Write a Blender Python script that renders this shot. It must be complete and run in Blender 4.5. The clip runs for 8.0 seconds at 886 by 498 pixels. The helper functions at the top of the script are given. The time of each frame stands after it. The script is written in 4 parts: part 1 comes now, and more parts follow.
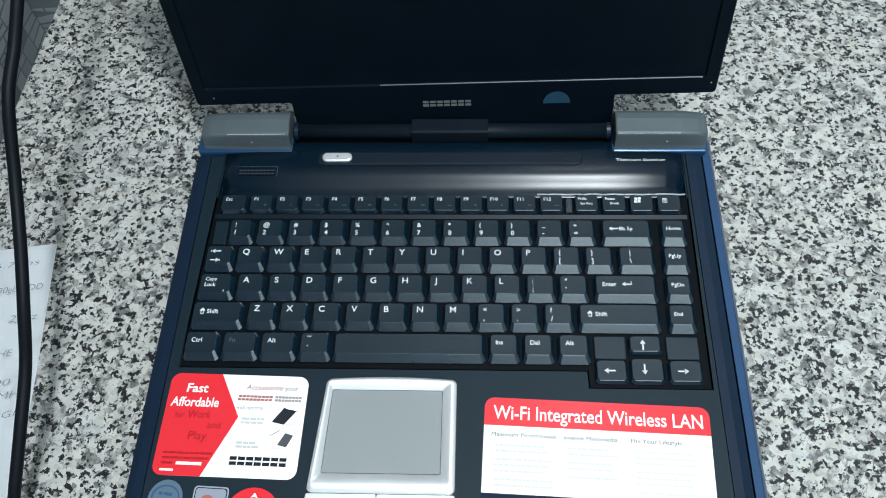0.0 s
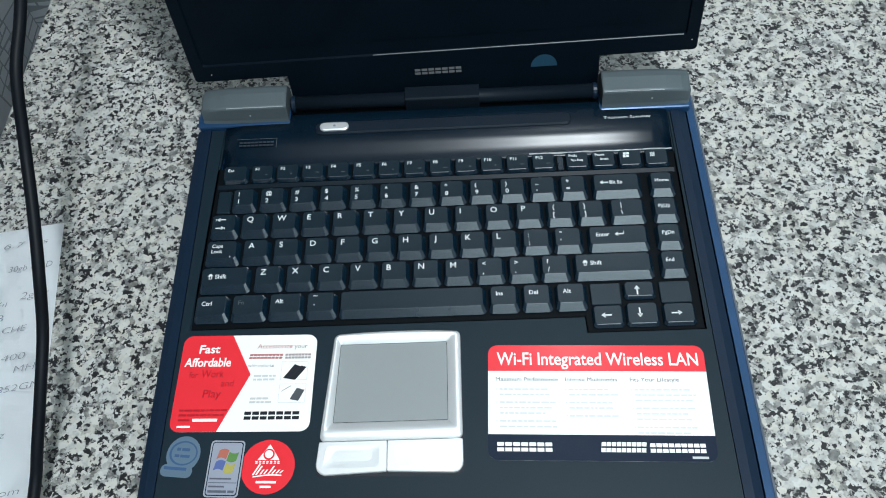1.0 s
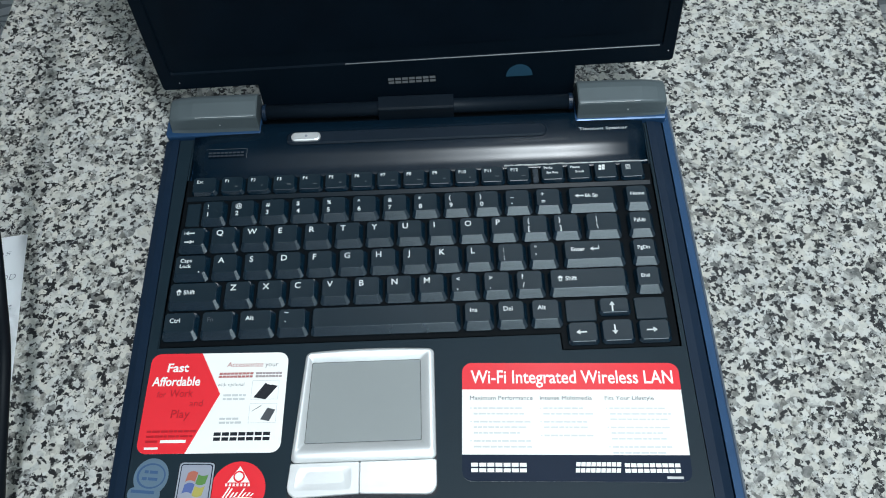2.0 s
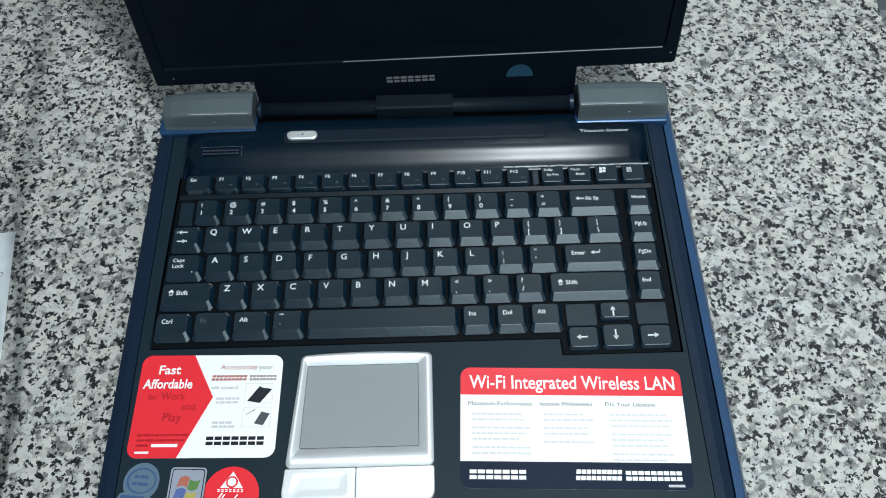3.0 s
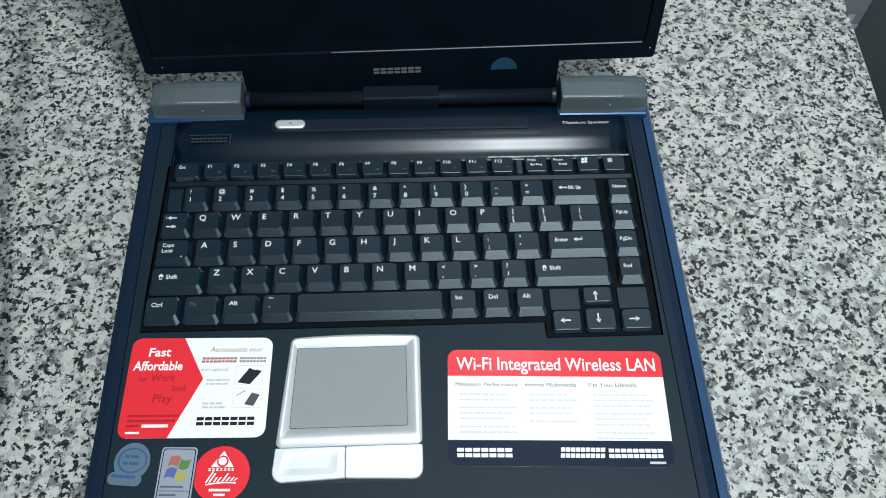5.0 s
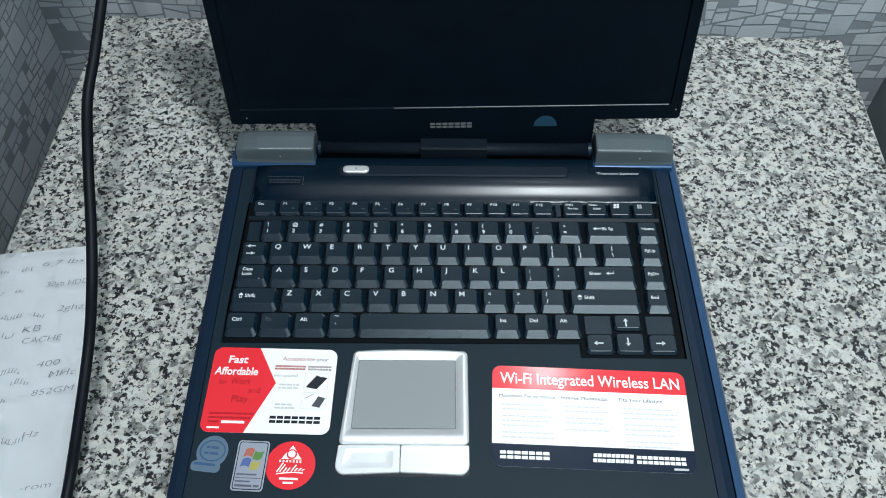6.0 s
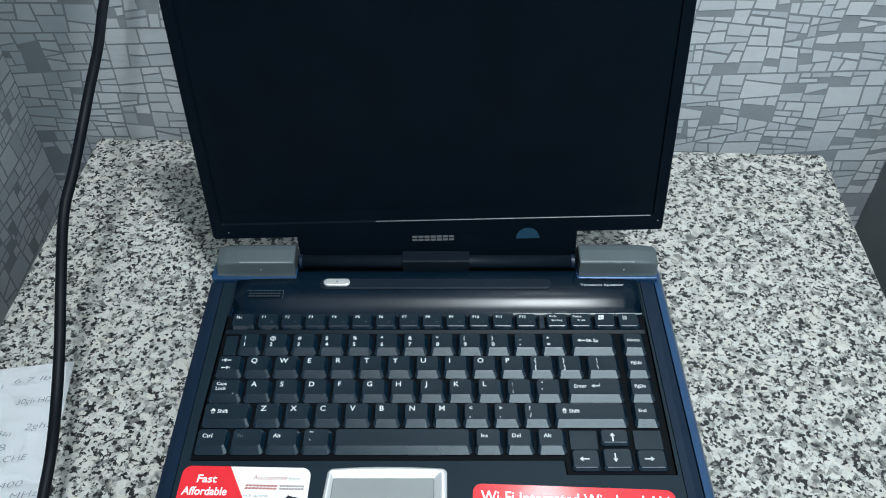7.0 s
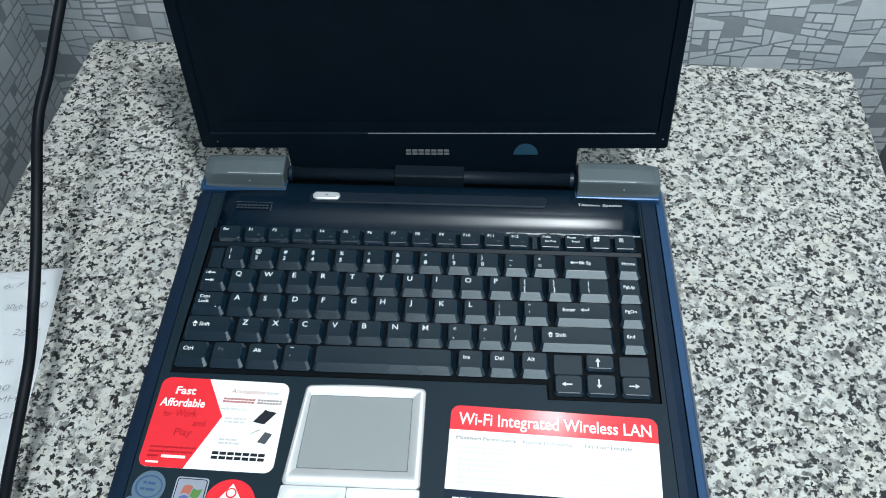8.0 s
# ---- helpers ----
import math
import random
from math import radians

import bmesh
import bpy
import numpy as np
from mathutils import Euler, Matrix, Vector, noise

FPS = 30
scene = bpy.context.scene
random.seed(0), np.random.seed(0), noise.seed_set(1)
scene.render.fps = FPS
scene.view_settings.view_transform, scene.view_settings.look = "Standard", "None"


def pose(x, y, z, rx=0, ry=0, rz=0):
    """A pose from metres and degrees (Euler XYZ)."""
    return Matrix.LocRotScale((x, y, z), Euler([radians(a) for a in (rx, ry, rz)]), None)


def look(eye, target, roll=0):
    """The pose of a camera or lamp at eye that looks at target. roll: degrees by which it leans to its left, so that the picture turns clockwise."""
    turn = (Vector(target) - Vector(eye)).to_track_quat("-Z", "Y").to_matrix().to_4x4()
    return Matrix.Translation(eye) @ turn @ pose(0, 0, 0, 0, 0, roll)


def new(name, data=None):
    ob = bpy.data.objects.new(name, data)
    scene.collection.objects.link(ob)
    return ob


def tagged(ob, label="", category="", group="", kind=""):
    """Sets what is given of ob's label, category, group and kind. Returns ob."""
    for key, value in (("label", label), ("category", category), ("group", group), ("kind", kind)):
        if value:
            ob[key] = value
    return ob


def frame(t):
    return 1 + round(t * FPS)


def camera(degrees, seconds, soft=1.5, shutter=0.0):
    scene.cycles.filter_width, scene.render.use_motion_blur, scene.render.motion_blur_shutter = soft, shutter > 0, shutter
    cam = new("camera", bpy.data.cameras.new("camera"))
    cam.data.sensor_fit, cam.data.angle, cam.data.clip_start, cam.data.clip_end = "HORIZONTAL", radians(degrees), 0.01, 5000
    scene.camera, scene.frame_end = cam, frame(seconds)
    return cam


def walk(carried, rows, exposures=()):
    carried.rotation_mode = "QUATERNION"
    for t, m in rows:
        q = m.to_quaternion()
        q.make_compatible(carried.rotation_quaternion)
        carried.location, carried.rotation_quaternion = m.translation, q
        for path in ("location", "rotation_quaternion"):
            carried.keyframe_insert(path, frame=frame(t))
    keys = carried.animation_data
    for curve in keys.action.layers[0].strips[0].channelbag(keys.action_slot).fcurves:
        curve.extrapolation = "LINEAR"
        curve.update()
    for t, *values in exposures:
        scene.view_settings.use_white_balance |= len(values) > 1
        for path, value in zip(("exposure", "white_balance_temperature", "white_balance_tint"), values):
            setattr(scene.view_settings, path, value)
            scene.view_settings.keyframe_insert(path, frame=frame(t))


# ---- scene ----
cam = camera(55.4, 8.0, soft=1.0)
PATH = [
    (0, (0.041, -0.056, 0.475), (-0.058, 0.957, -1.246), -4.6),
    (0.5, (0.037, -0.075, 0.478), (-0.066, 0.922, -1.253), -5.9),
    (1, (0.036, -0.088, 0.477), (-0.039, 0.93, -1.243), -5.8),
    (1.5, (0.039, -0.082, 0.476), (-0.015, 0.933, -1.247), -5.2),
    (1.7, (0.04, -0.076, 0.479), (-0.002, 0.922, -1.253), -4.5),
    (2.8, (0.029, -0.066, 0.474), (0.045, 0.92, -1.266), -0.8),
    (3, (0.031, -0.065, 0.472), (0.042, 0.927, -1.265), -1.0),
    (3.5, (0.028, -0.06, 0.474), (0.061, 0.926, -1.266), -0.0),
    (4, (0.027, -0.057, 0.476), (0.096, 0.915, -1.271), 2.1),
    (4.2, (0.021, -0.064, 0.472), (0.114, 0.923, -1.265), 3.4),
    (5.3, (0.02, -0.09, 0.478), (0.086, 0.932, -1.239), 1.8),
    (5.5, (0.014, -0.099, 0.491), (0.055, 0.946, -1.214), 1.0),
    (5.8, (0.012, -0.12, 0.49), (0.015, 0.984, -1.177), -0.6),
    (6, (0.006, -0.146, 0.509), (0.02, 1.032, -1.107), 0.9),
    (6.2, (0.01, -0.162, 0.51), (0.01, 1.101, -1.04), 0.4),
    (6.5, (-0.001, -0.171, 0.508), (0.014, 1.174, -0.972), 1.4),
    (6.8, (0.018, -0.167, 0.492), (0.015, 1.263, -0.906), -0.2),
    (7, (0.024, -0.149, 0.494), (0.022, 1.261, -0.924), -0.1),
    (7.2, (0.045, -0.135, 0.49), (0.011, 1.234, -0.968), -0.8),
    (7.5, (0.048, -0.133, 0.491), (0.015, 1.184, -1.014), -0.5),
    (7.8, (0.059, -0.135, 0.493), (-0.018, 1.137, -1.048), -1.4),
    (8, (0.054, -0.131, 0.484), (-0.027, 1.114, -1.079), -1.3),
]
EXPOSURES = [(0.0, 0.07), (1.0, -0.03), (1.5, -0.08), (3.5, -0.12), (5.5, -0.08), (6.5, -0.03), (7.0, 0.08), (8.0, 0.15)]
walk(cam, [(t, look(eye, target, roll)) for t, eye, target, roll in PATH], EXPOSURES)

# ---- light ----
world = bpy.data.worlds.new("world")
scene.world = world
world.use_nodes = True
world.node_tree.nodes["Background"].inputs[0].default_value = (0.55, 0.65, 0.8, 1)
world.node_tree.nodes["Background"].inputs[1].default_value = 0.3


def area_lamp(name, eye, target, size, watts, colour, shape="DISK", size_y=0.0):
    data = bpy.data.lights.new(name, "AREA")
    data.shape, data.size, data.energy, data.color = shape, size, watts, colour
    if size_y:
        data.size_y = size_y
    ob = new(name, data)
    ob.matrix_world = look(eye, target)
    return ob


area_lamp("ceiling_lamp", (0.35, -0.14, 2.02), (0.35, -0.14, 0), 0.18, 34.5, (0.86, 0.945, 1.0))
# unseen fill lamp added from the front left; there is no window opening
area_lamp("front_fill", (-1.0, -1.95, 0.85), (0.2, 0.25, 0.2), 1.2, 6.5, (0.88, 0.95, 1.0), "RECTANGLE", 1.3)
# large unseen lamp added so the front key skirts have something bright to reflect
area_lamp("skirt_fill", (0.80, -1.32, 2.03), (0.80, -1.321, 0.0), 1.6, 33.0, (0.72, 0.92, 1.0), "RECTANGLE", 1.25)
# unseen point light added where its mirror image makes the glare on the sticker
glare_data = bpy.data.lights.new("glare_light", "POINT")
glare_data.energy, glare_data.shadow_soft_size, glare_data.color = 1.25, 0.02, (0.90, 0.97, 1.0)
new("glare_light", glare_data).location = (0.17, 0.455, 0.68)

# ---- materials ----


class Nodes:
    """A small wrapper to wire node materials in few lines."""

    def __init__(self, name):
        self.material = bpy.data.materials.new(name)
        self.material.use_nodes = True
        self.tree = self.material.node_tree
        self.shader = self.tree.nodes["Principled BSDF"]

    def add(self, kind, settings=(), **sockets):
        node = self.tree.nodes.new(kind)
        if "operation" in settings:
            node.operation = settings["operation"]
        if "blend_type" in settings:
            node.data_type, node.blend_type = "RGBA", settings["blend_type"]
        for key, value in sockets.items():
            self.plug(node.inputs[key.replace("_", " ")], value)
        return node

    def plug(self, socket, value):
        if isinstance(value, bpy.types.NodeSocket):
            self.tree.links.new(value, socket)
        else:
            socket.default_value = value

    def set(self, **sockets):
        for key, value in sockets.items():
            self.plug(self.shader.inputs[key.replace("_", " ")], value)
        return self

    def coords(self):
        return self.add("ShaderNodeTexCoord").outputs["Object"]

    def ramp(self, value, stops, mode="LINEAR"):
        node = self.add("ShaderNodeValToRGB", Fac=value)
        node.color_ramp.interpolation = mode
        marks = node.color_ramp.elements
        while len(marks) < len(stops):
            marks.new(0.5)
        for mark, (place, colour) in zip(marks, stops):
            mark.position, mark.color = place, (*colour, 1)
        return node.outputs["Color"]

    def noise(self, vector, scale, detail=3.0, rough=0.55, distortion=0.0):
        return self.add("ShaderNodeTexNoise", Vector=vector, Scale=scale, Detail=detail, Roughness=rough, Distortion=distortion).outputs["Fac"]

    def mix(self, fac, a, b, blend="MIX"):
        node = self.add("ShaderNodeMix", {"blend_type": blend})
        self.plug(node.inputs[0], fac)
        self.plug(node.inputs[6], a if isinstance(a, bpy.types.NodeSocket) else (*a, 1))
        self.plug(node.inputs[7], b if isinstance(b, bpy.types.NodeSocket) else (*b, 1))
        return node.outputs[2]

    def math(self, how, a, b=0.0, c=0.0):
        node = self.add("ShaderNodeMath", {"operation": how})
        for socket, value in zip(node.inputs, (a, b, c)):
            self.plug(socket, value)
        return node.outputs[0]

    def bump(self, height, strength, distance):
        self.set(Normal=self.add("ShaderNodeBump", Height=height, Strength=strength, Distance=distance).outputs["Normal"])
        return self


def plain(name, colour, rough=0.5, metal=0.0, vary=0.12, grain=900.0, relief=0.1, smudge=0.08, coat=0.0, spec=0.5):
    """A moulded, painted or printed surface with fine grain and soft smudges."""
    n = Nodes(name)
    where = n.coords()
    soft, fine = n.noise(where, 28.0, 4.0), n.noise(where, grain, 2.0)
    dark = tuple(c * (1 - vary) for c in colour)
    light = tuple(min(1.0, c * (1 + vary)) for c in colour)
    n.set(Base_Color=n.mix(soft, dark, light), Metallic=metal, Specular_IOR_Level=spec)
    n.set(Roughness=n.math("ADD", rough - smudge / 2, n.math("MULTIPLY", soft, smudge)))
    if coat:
        n.set(Coat_Weight=coat, Coat_Roughness=0.05)
    return n.bump(fine, relief, 0.00009).material


def granite_material():
    """Cream and grey crystals a few millimetres wide, with clustered black flecks."""
    n = Nodes("polished_granite")
    where = n.coords()

    def warped(scale, by):
        wobble = n.add("ShaderNodeTexNoise", Vector=where, Scale=scale, Detail=2.0).outputs["Color"]
        node = n.add("ShaderNodeVectorMath", {"operation": "MULTIPLY_ADD"})
        n.plug(node.inputs[0], wobble)
        node.inputs[1].default_value = (by, by, by)
        n.plug(node.inputs[2], where)
        return node.outputs[0]

    def cells(vector, scale):
        return n.add("ShaderNodeSeparateColor", Color=n.add("ShaderNodeTexVoronoi", Vector=vector, Scale=scale).outputs["Color"]).outputs

    loose, fine = warped(240.0, 0.0060), warped(420.0, 0.0034)
    crystal, grain, fleck = cells(loose, 225.0), cells(fine, 520.0), cells(fine, 450.0)
    patch, clump, drift = n.noise(where, 105.0, 3.0, 0.6), n.noise(where, 150.0, 3.0, 0.65), n.noise(where, 10.0, 2.0)
    # pale ground: white, cream and grey crystals
    pale = n.math("ADD", n.math("MULTIPLY", crystal[0], 0.52), n.math("MULTIPLY", patch, 0.62))
    pale = n.math("ADD", pale, n.math("MULTIPLY", grain[1], 0.12))
    ground = n.ramp(pale, [(0.26, (0.10, 0.103, 0.106)), (0.38, (0.17, 0.173, 0.175)), (0.45, (0.27, 0.273, 0.273)), (0.52, (0.38, 0.382, 0.380)), (0.60, (0.46, 0.462, 0.458)), (0.88, (0.56, 0.56, 0.552))])
    # black flecks gather where the clumps are dense
    dark = n.math("ADD", n.math("MULTIPLY", fleck[0], 0.42), n.math("MULTIPLY", clump, 0.90))
    dark = n.math("ADD", dark, n.math("MULTIPLY", n.math("SUBTRACT", drift, 0.5), 0.10))
    dark = n.math("ADD", dark, n.math("MULTIPLY", grain[0], 0.08))
    black = n.ramp(dark, [(0.0, (0, 0, 0)), (0.795, (0, 0, 0)), (0.83, (1, 1, 1))])
    half = n.ramp(dark, [(0.0, (0, 0, 0)), (0.735, (0, 0, 0)), (0.80, (0.6, 0.6, 0.6))])
    stone = n.mix(half, ground, (0.10, 0.105, 0.11))
    stone = n.mix(black, stone, (0.014, 0.015, 0.018))
    hue = n.math("ADD", n.math("MULTIPLY", crystal[2], 0.5), n.math("MULTIPLY", n.noise(where, 24.0, 2.0), 0.5))
    tint = n.mix(hue, (0.955, 0.98, 0.98), (1.0, 0.94, 0.815))
    n.set(Base_Color=n.mix(1.0, stone, tint, "MULTIPLY"), Roughness=n.math("ADD", 0.26, n.math("MULTIPLY", clump, 0.2)), Specular_IOR_Level=0.4)
    return n.bump(pale, 0.05, 0.0004).material


def island_material(name, stops, rough):
    """Printed paper pieces, each island of one tone."""
    n = Nodes(name)
    pick = n.add("ShaderNodeNewGeometry").outputs["Random Per Island"]
    tone = n.ramp(pick, stops, "CONSTANT")
    where = n.coords()
    n.set(Base_Color=n.mix(n.math("MULTIPLY", n.noise(where, 60.0, 4.0), 0.25), tone, (0.30, 0.32, 0.34)), Roughness=rough)
    return n.bump(n.noise(where, 700.0, 2.0), 0.25, 0.0005).material


GRANITE = granite_material()
PAPER_LINE = plain("wallpaper_ground", (0.32, 0.345, 0.37), 0.55, vary=0.15, grain=600, relief=0.3)
PAPER_PRINT = island_material("wallpaper_print", [(0.0, (0.68, 0.71, 0.74)), (0.3, (0.62, 0.655, 0.69)), (0.62, (0.72, 0.745, 0.77)), (0.90, (0.55, 0.585, 0.62))], 0.5)
PLASTER = plain("painted_plaster", (0.30, 0.295, 0.285), 0.8, vary=0.06, relief=0.3)
FLOOR = plain("floor_tile", (0.10, 0.095, 0.09), 0.6)
PANEL = plain("dark_grey_side_panel", (0.20, 0.225, 0.24), 0.6, vary=0.12)
DECK = plain("charcoal_palm_rest", (0.0078, 0.0185, 0.0272), 0.47, vary=0.15, grain=2600, relief=0.15, spec=0.19)
TRAY = plain("keyboard_tray", (0.003, 0.0045, 0.006), 0.5, spec=0.06)
KEYCAP = plain("satin_key_skirt", (0.0020, 0.0130, 0.0250), 0.27, vary=0.2, grain=3500, relief=0.05, spec=0.9)
KEYTOP = plain("matt_key_top", (0.0026, 0.0132, 0.0222), 0.44, vary=0.2, grain=3500, relief=0.12, spec=0.42)
RIDGE = plain("dark_satin_ridge", (0.003, 0.009, 0.015), 0.38, vary=0.2, spec=0.13)
GLOSS = plain("gloss_navy_panel", (0.002, 0.009, 0.018), 0.26, vary=0.3, relief=0.03, smudge=0.06, spec=0.28)
BLUE = plain("blue_lacquer", (0.018, 0.062, 0.145), 0.30, metal=0.3, vary=0.15, relief=0.05)
NAVY_TRIM = plain("navy_satin_trim", (0.006, 0.016, 0.034), 0.38, vary=0.15, spec=0.25)
GREY = plain("grey_hinge_metal", (0.092, 0.116, 0.126), 0.52, metal=0.2, vary=0.15, grain=1800, relief=0.3)
# pale tone for chipped edges, and for the reflection drawn along the panel's lip
WEAR_AND_GLINT = plain("worn_glint_edge", (0.50, 0.52, 0.53), 0.45, metal=0.1, vary=0.4, grain=1500, relief=0.6)
BARREL = plain("black_barrel", (0.006, 0.0105, 0.0165), 0.36, spec=0.16)
BEZEL = plain("black_bezel", (0.0024, 0.0062, 0.0112), 0.45, vary=0.2, relief=0.08, spec=0.07)
SCREEN = plain("dark_lcd", (0.0022, 0.0056, 0.0105), 0.40, vary=0.4, relief=0.0, smudge=0.12, spec=0.07)
SILVER = plain("silver_plastic", (0.82, 0.83, 0.83), 0.38, metal=0.55, vary=0.05, grain=2600, relief=0.08)
PAD = plain("grey_touchpad", (0.250, 0.268, 0.268), 0.55, metal=0.0, vary=0.04, grain=3000, relief=0.12)
LEGEND = plain("white_key_print", (0.72, 0.74, 0.74), 0.6, vary=0.1, relief=0)
FAINT = plain("dim_key_print", (0.08, 0.09, 0.10), 0.6, vary=0.1, relief=0)
WHITE = plain("white_sticker", (0.91, 0.895, 0.86), 0.16, vary=0.02, relief=0.02, smudge=0.04)
RED = plain("red_sticker", (0.80, 0.034, 0.046), 0.16, vary=0.05, relief=0.02, smudge=0.04)
DARK_RED = plain("dark_red_print", (0.44, 0.012, 0.020), 0.3, vary=0.1, relief=0)
ROSE = plain("rose_print", (0.42, 0.13, 0.12), 0.3, vary=0.1, relief=0)
INK = plain("black_print", (0.018, 0.02, 0.026), 0.25, vary=0.1, relief=0)
NAVY = plain("navy_print", (0.008, 0.016, 0.034), 0.22, vary=0.1, relief=0, spec=0.25)
GREY_INK = plain("grey_print", (0.56, 0.56, 0.56), 0.3, vary=0.15, relief=0)
PALE_BLUE = plain("pale_blue_sticker", (0.14, 0.21, 0.28), 0.3, metal=0.3, vary=0.1, relief=0.05)
MID_BLUE = plain("mid_blue_print", (0.045, 0.10, 0.21), 0.3, vary=0.1, relief=0)
FOIL = plain("silver_foil_sticker", (0.36, 0.39, 0.44), 0.34, metal=0.25, vary=0.1, relief=0.05)
FLAG = [plain("flag_" + n_, c_, 0.3, vary=0.1, relief=0) for n_, c_ in
        (("red", (0.42, 0.13, 0.09)), ("green", (0.10, 0.22, 0.06)), ("blue", (0.09, 0.13, 0.32)), ("yellow", (0.40, 0.35, 0.09)))]
TEAL = plain("teal_sticker", (0.017, 0.062, 0.105), 0.4, vary=0.15, relief=0.05)
SHEET = plain("writing_paper", (0.88, 0.90, 0.92), 0.75, vary=0.03, grain=1200, relief=0.2)
PEN = plain("pencil_grey", (0.24, 0.255, 0.29), 0.7, vary=0.3, relief=0)
RUBBER = plain("black_cable_rubber", (0.004, 0.006, 0.009), 0.5, spec=0.15, vary=0.2, grain=1600, relief=0.25)

# ---- mesh helpers ----
MM = 0.001


def part(name, bm, material, parent=None, label="", smooth=False):
    """One mesh object from a bmesh, under a thing or a part."""
    bmesh.ops.recalc_face_normals(bm, faces=bm.faces)
    mesh = bpy.data.meshes.new(name)
    bm.to_mesh(mesh)
    bm.free()
    for f in mesh.polygons:
        f.use_smooth = smooth
    return mesh_part(name, mesh, material, parent, label)


def mesh_part(name, mesh, material, parent=None, label=""):
    if not mesh.materials:
        mesh.materials.append(material)
    ob = new(name, mesh)
    if parent:
        ob.parent = parent
        ob.matrix_parent_inverse = parent.matrix_world.inverted()
    return tagged(ob, label)


def thing(name, place, label, category, group="", kind=""):
    ob = new(name)
    ob.location = place
    ob.empty_display_size = 0.02
    bpy.context.view_layer.update()
    return tagged(ob, label, category, group, kind)


def rrect(x0, y0, x1, y1, r, n=4):
    """A rectangle with round corners, counter-clockwise."""
    pts = []
    for cx, cy, a in ((x1 - r, y1 - r, 0), (x0 + r, y1 - r, 90), (x0 + r, y0 + r, 180), (x1 - r, y0 + r, 270)):
        for k in range(n + 1):
            b = radians(a + 90 * k / n)
            pts.append((cx + r * math.cos(b), cy + r * math.sin(b)))
    return pts


def loft(rings, bm=None, bottom=True, top=True, m=None):
    """Skin through rings of equally many points."""
    bm = bm or bmesh.new()
    made = [[bm.verts.new(m @ Vector(p) if m else p) for p in ring] for ring in rings]
    for a, b in zip(made, made[1:]):
        for k in range(len(a)):
            bm.faces.new((a[k - 1], a[k], b[k], b[k - 1]))
    if bottom:
        bm.faces.new(made[0][::-1])
    if top:
        bm.faces.new(made[-1])
    return bm


def lift(pts, z):
    return [(x, y, z) for x, y in pts]


def slab(pts, z0, z1, edge=0.0, bm=None, m=None):
    """A prism over a convex outline, its upper edge eased by edge."""
    if not edge:
        return loft([lift(pts, z0), lift(pts, z1)], bm, m=m)
    cx, cy = sum(p[0] for p in pts) / len(pts), sum(p[1] for p in pts) / len(pts)
    w = max(p[0] for p in pts) - min(p[0] for p in pts)
    h = max(p[1] for p in pts) - min(p[1] for p in pts)
    inner = [(cx + (x - cx) * (1 - 2 * edge / w), cy + (y - cy) * (1 - 2 * edge / h)) for x, y in pts]
    return loft([lift(pts, z0), lift(pts, z1 - edge), lift(inner, z1)], bm, m=m)


def box(x0, y0, z0, x1, y1, z1, bevel=0.0, bm=None):
    bm = bm or bmesh.new()
    made = bmesh.ops.create_cube(bm, size=1, matrix=Matrix.Translation(((x0 + x1) / 2, (y0 + y1) / 2, (z0 + z1) / 2)) @ Matrix.Diagonal((x1 - x0, y1 - y0, z1 - z0, 1)))
    if bevel:
        edges = list({e for v in made["verts"] for e in v.link_edges})
        bmesh.ops.bevel(bm, geom=edges, offset=bevel, segments=2, affect="EDGES")
    return bm


def flat(pts, bm=None, m=None):
    """A thin printed patch."""
    bm = bm or bmesh.new()
    bm.faces.new([bm.verts.new(m @ Vector(p) if m else p) for p in lift(pts, 0.0)])
    return bm


def bars(rows, bm=None, m=None):
    """Printed bars: x, y, width, height each."""
    bm = bm or bmesh.new()
    for x, y, w, h in rows:
        flat([(x, y), (x + w, y), (x + w, y + h), (x, y + h)], bm, m)
    return bm


def text_mesh(words, cap, width=0.0, shear=0.0, bold=0.0, centre=False, spacing=1.0):
    """Flat letters of the built-in font: cap height, total width if given; origin at the lower left, or the middle."""
    data = bpy.data.curves.new("letters", "FONT")
    data.body, data.shear, data.offset, data.resolution_u, data.space_character = words, shear, bold, 3, spacing
    ob = bpy.data.objects.new("letters", data)
    scene.collection.objects.link(ob)
    mesh = bpy.data.meshes.new_from_object(ob.evaluated_get(bpy.context.evaluated_depsgraph_get()))
    bpy.data.objects.remove(ob)
    xs = [v.co.x for v in mesh.vertices]
    left, right = min(xs), max(xs)
    sy = cap / 0.72
    sx = width / (right - left) if width else sy
    shift = -(left + right) / 2 if centre else -left
    mesh.transform(Matrix.Diagonal((sx, sy, 1, 1)) @ Matrix.Translation((shift, 0, 0)))
    mesh.materials.clear()
    return mesh


def letters(name, words, cap, place, material, parent, m=None, label="", **how):
    mesh = text_mesh(words, cap, **how)
    mesh.transform((m or Matrix()) @ Matrix.Translation(place))
    return mesh_part(name, mesh, material, parent, label)


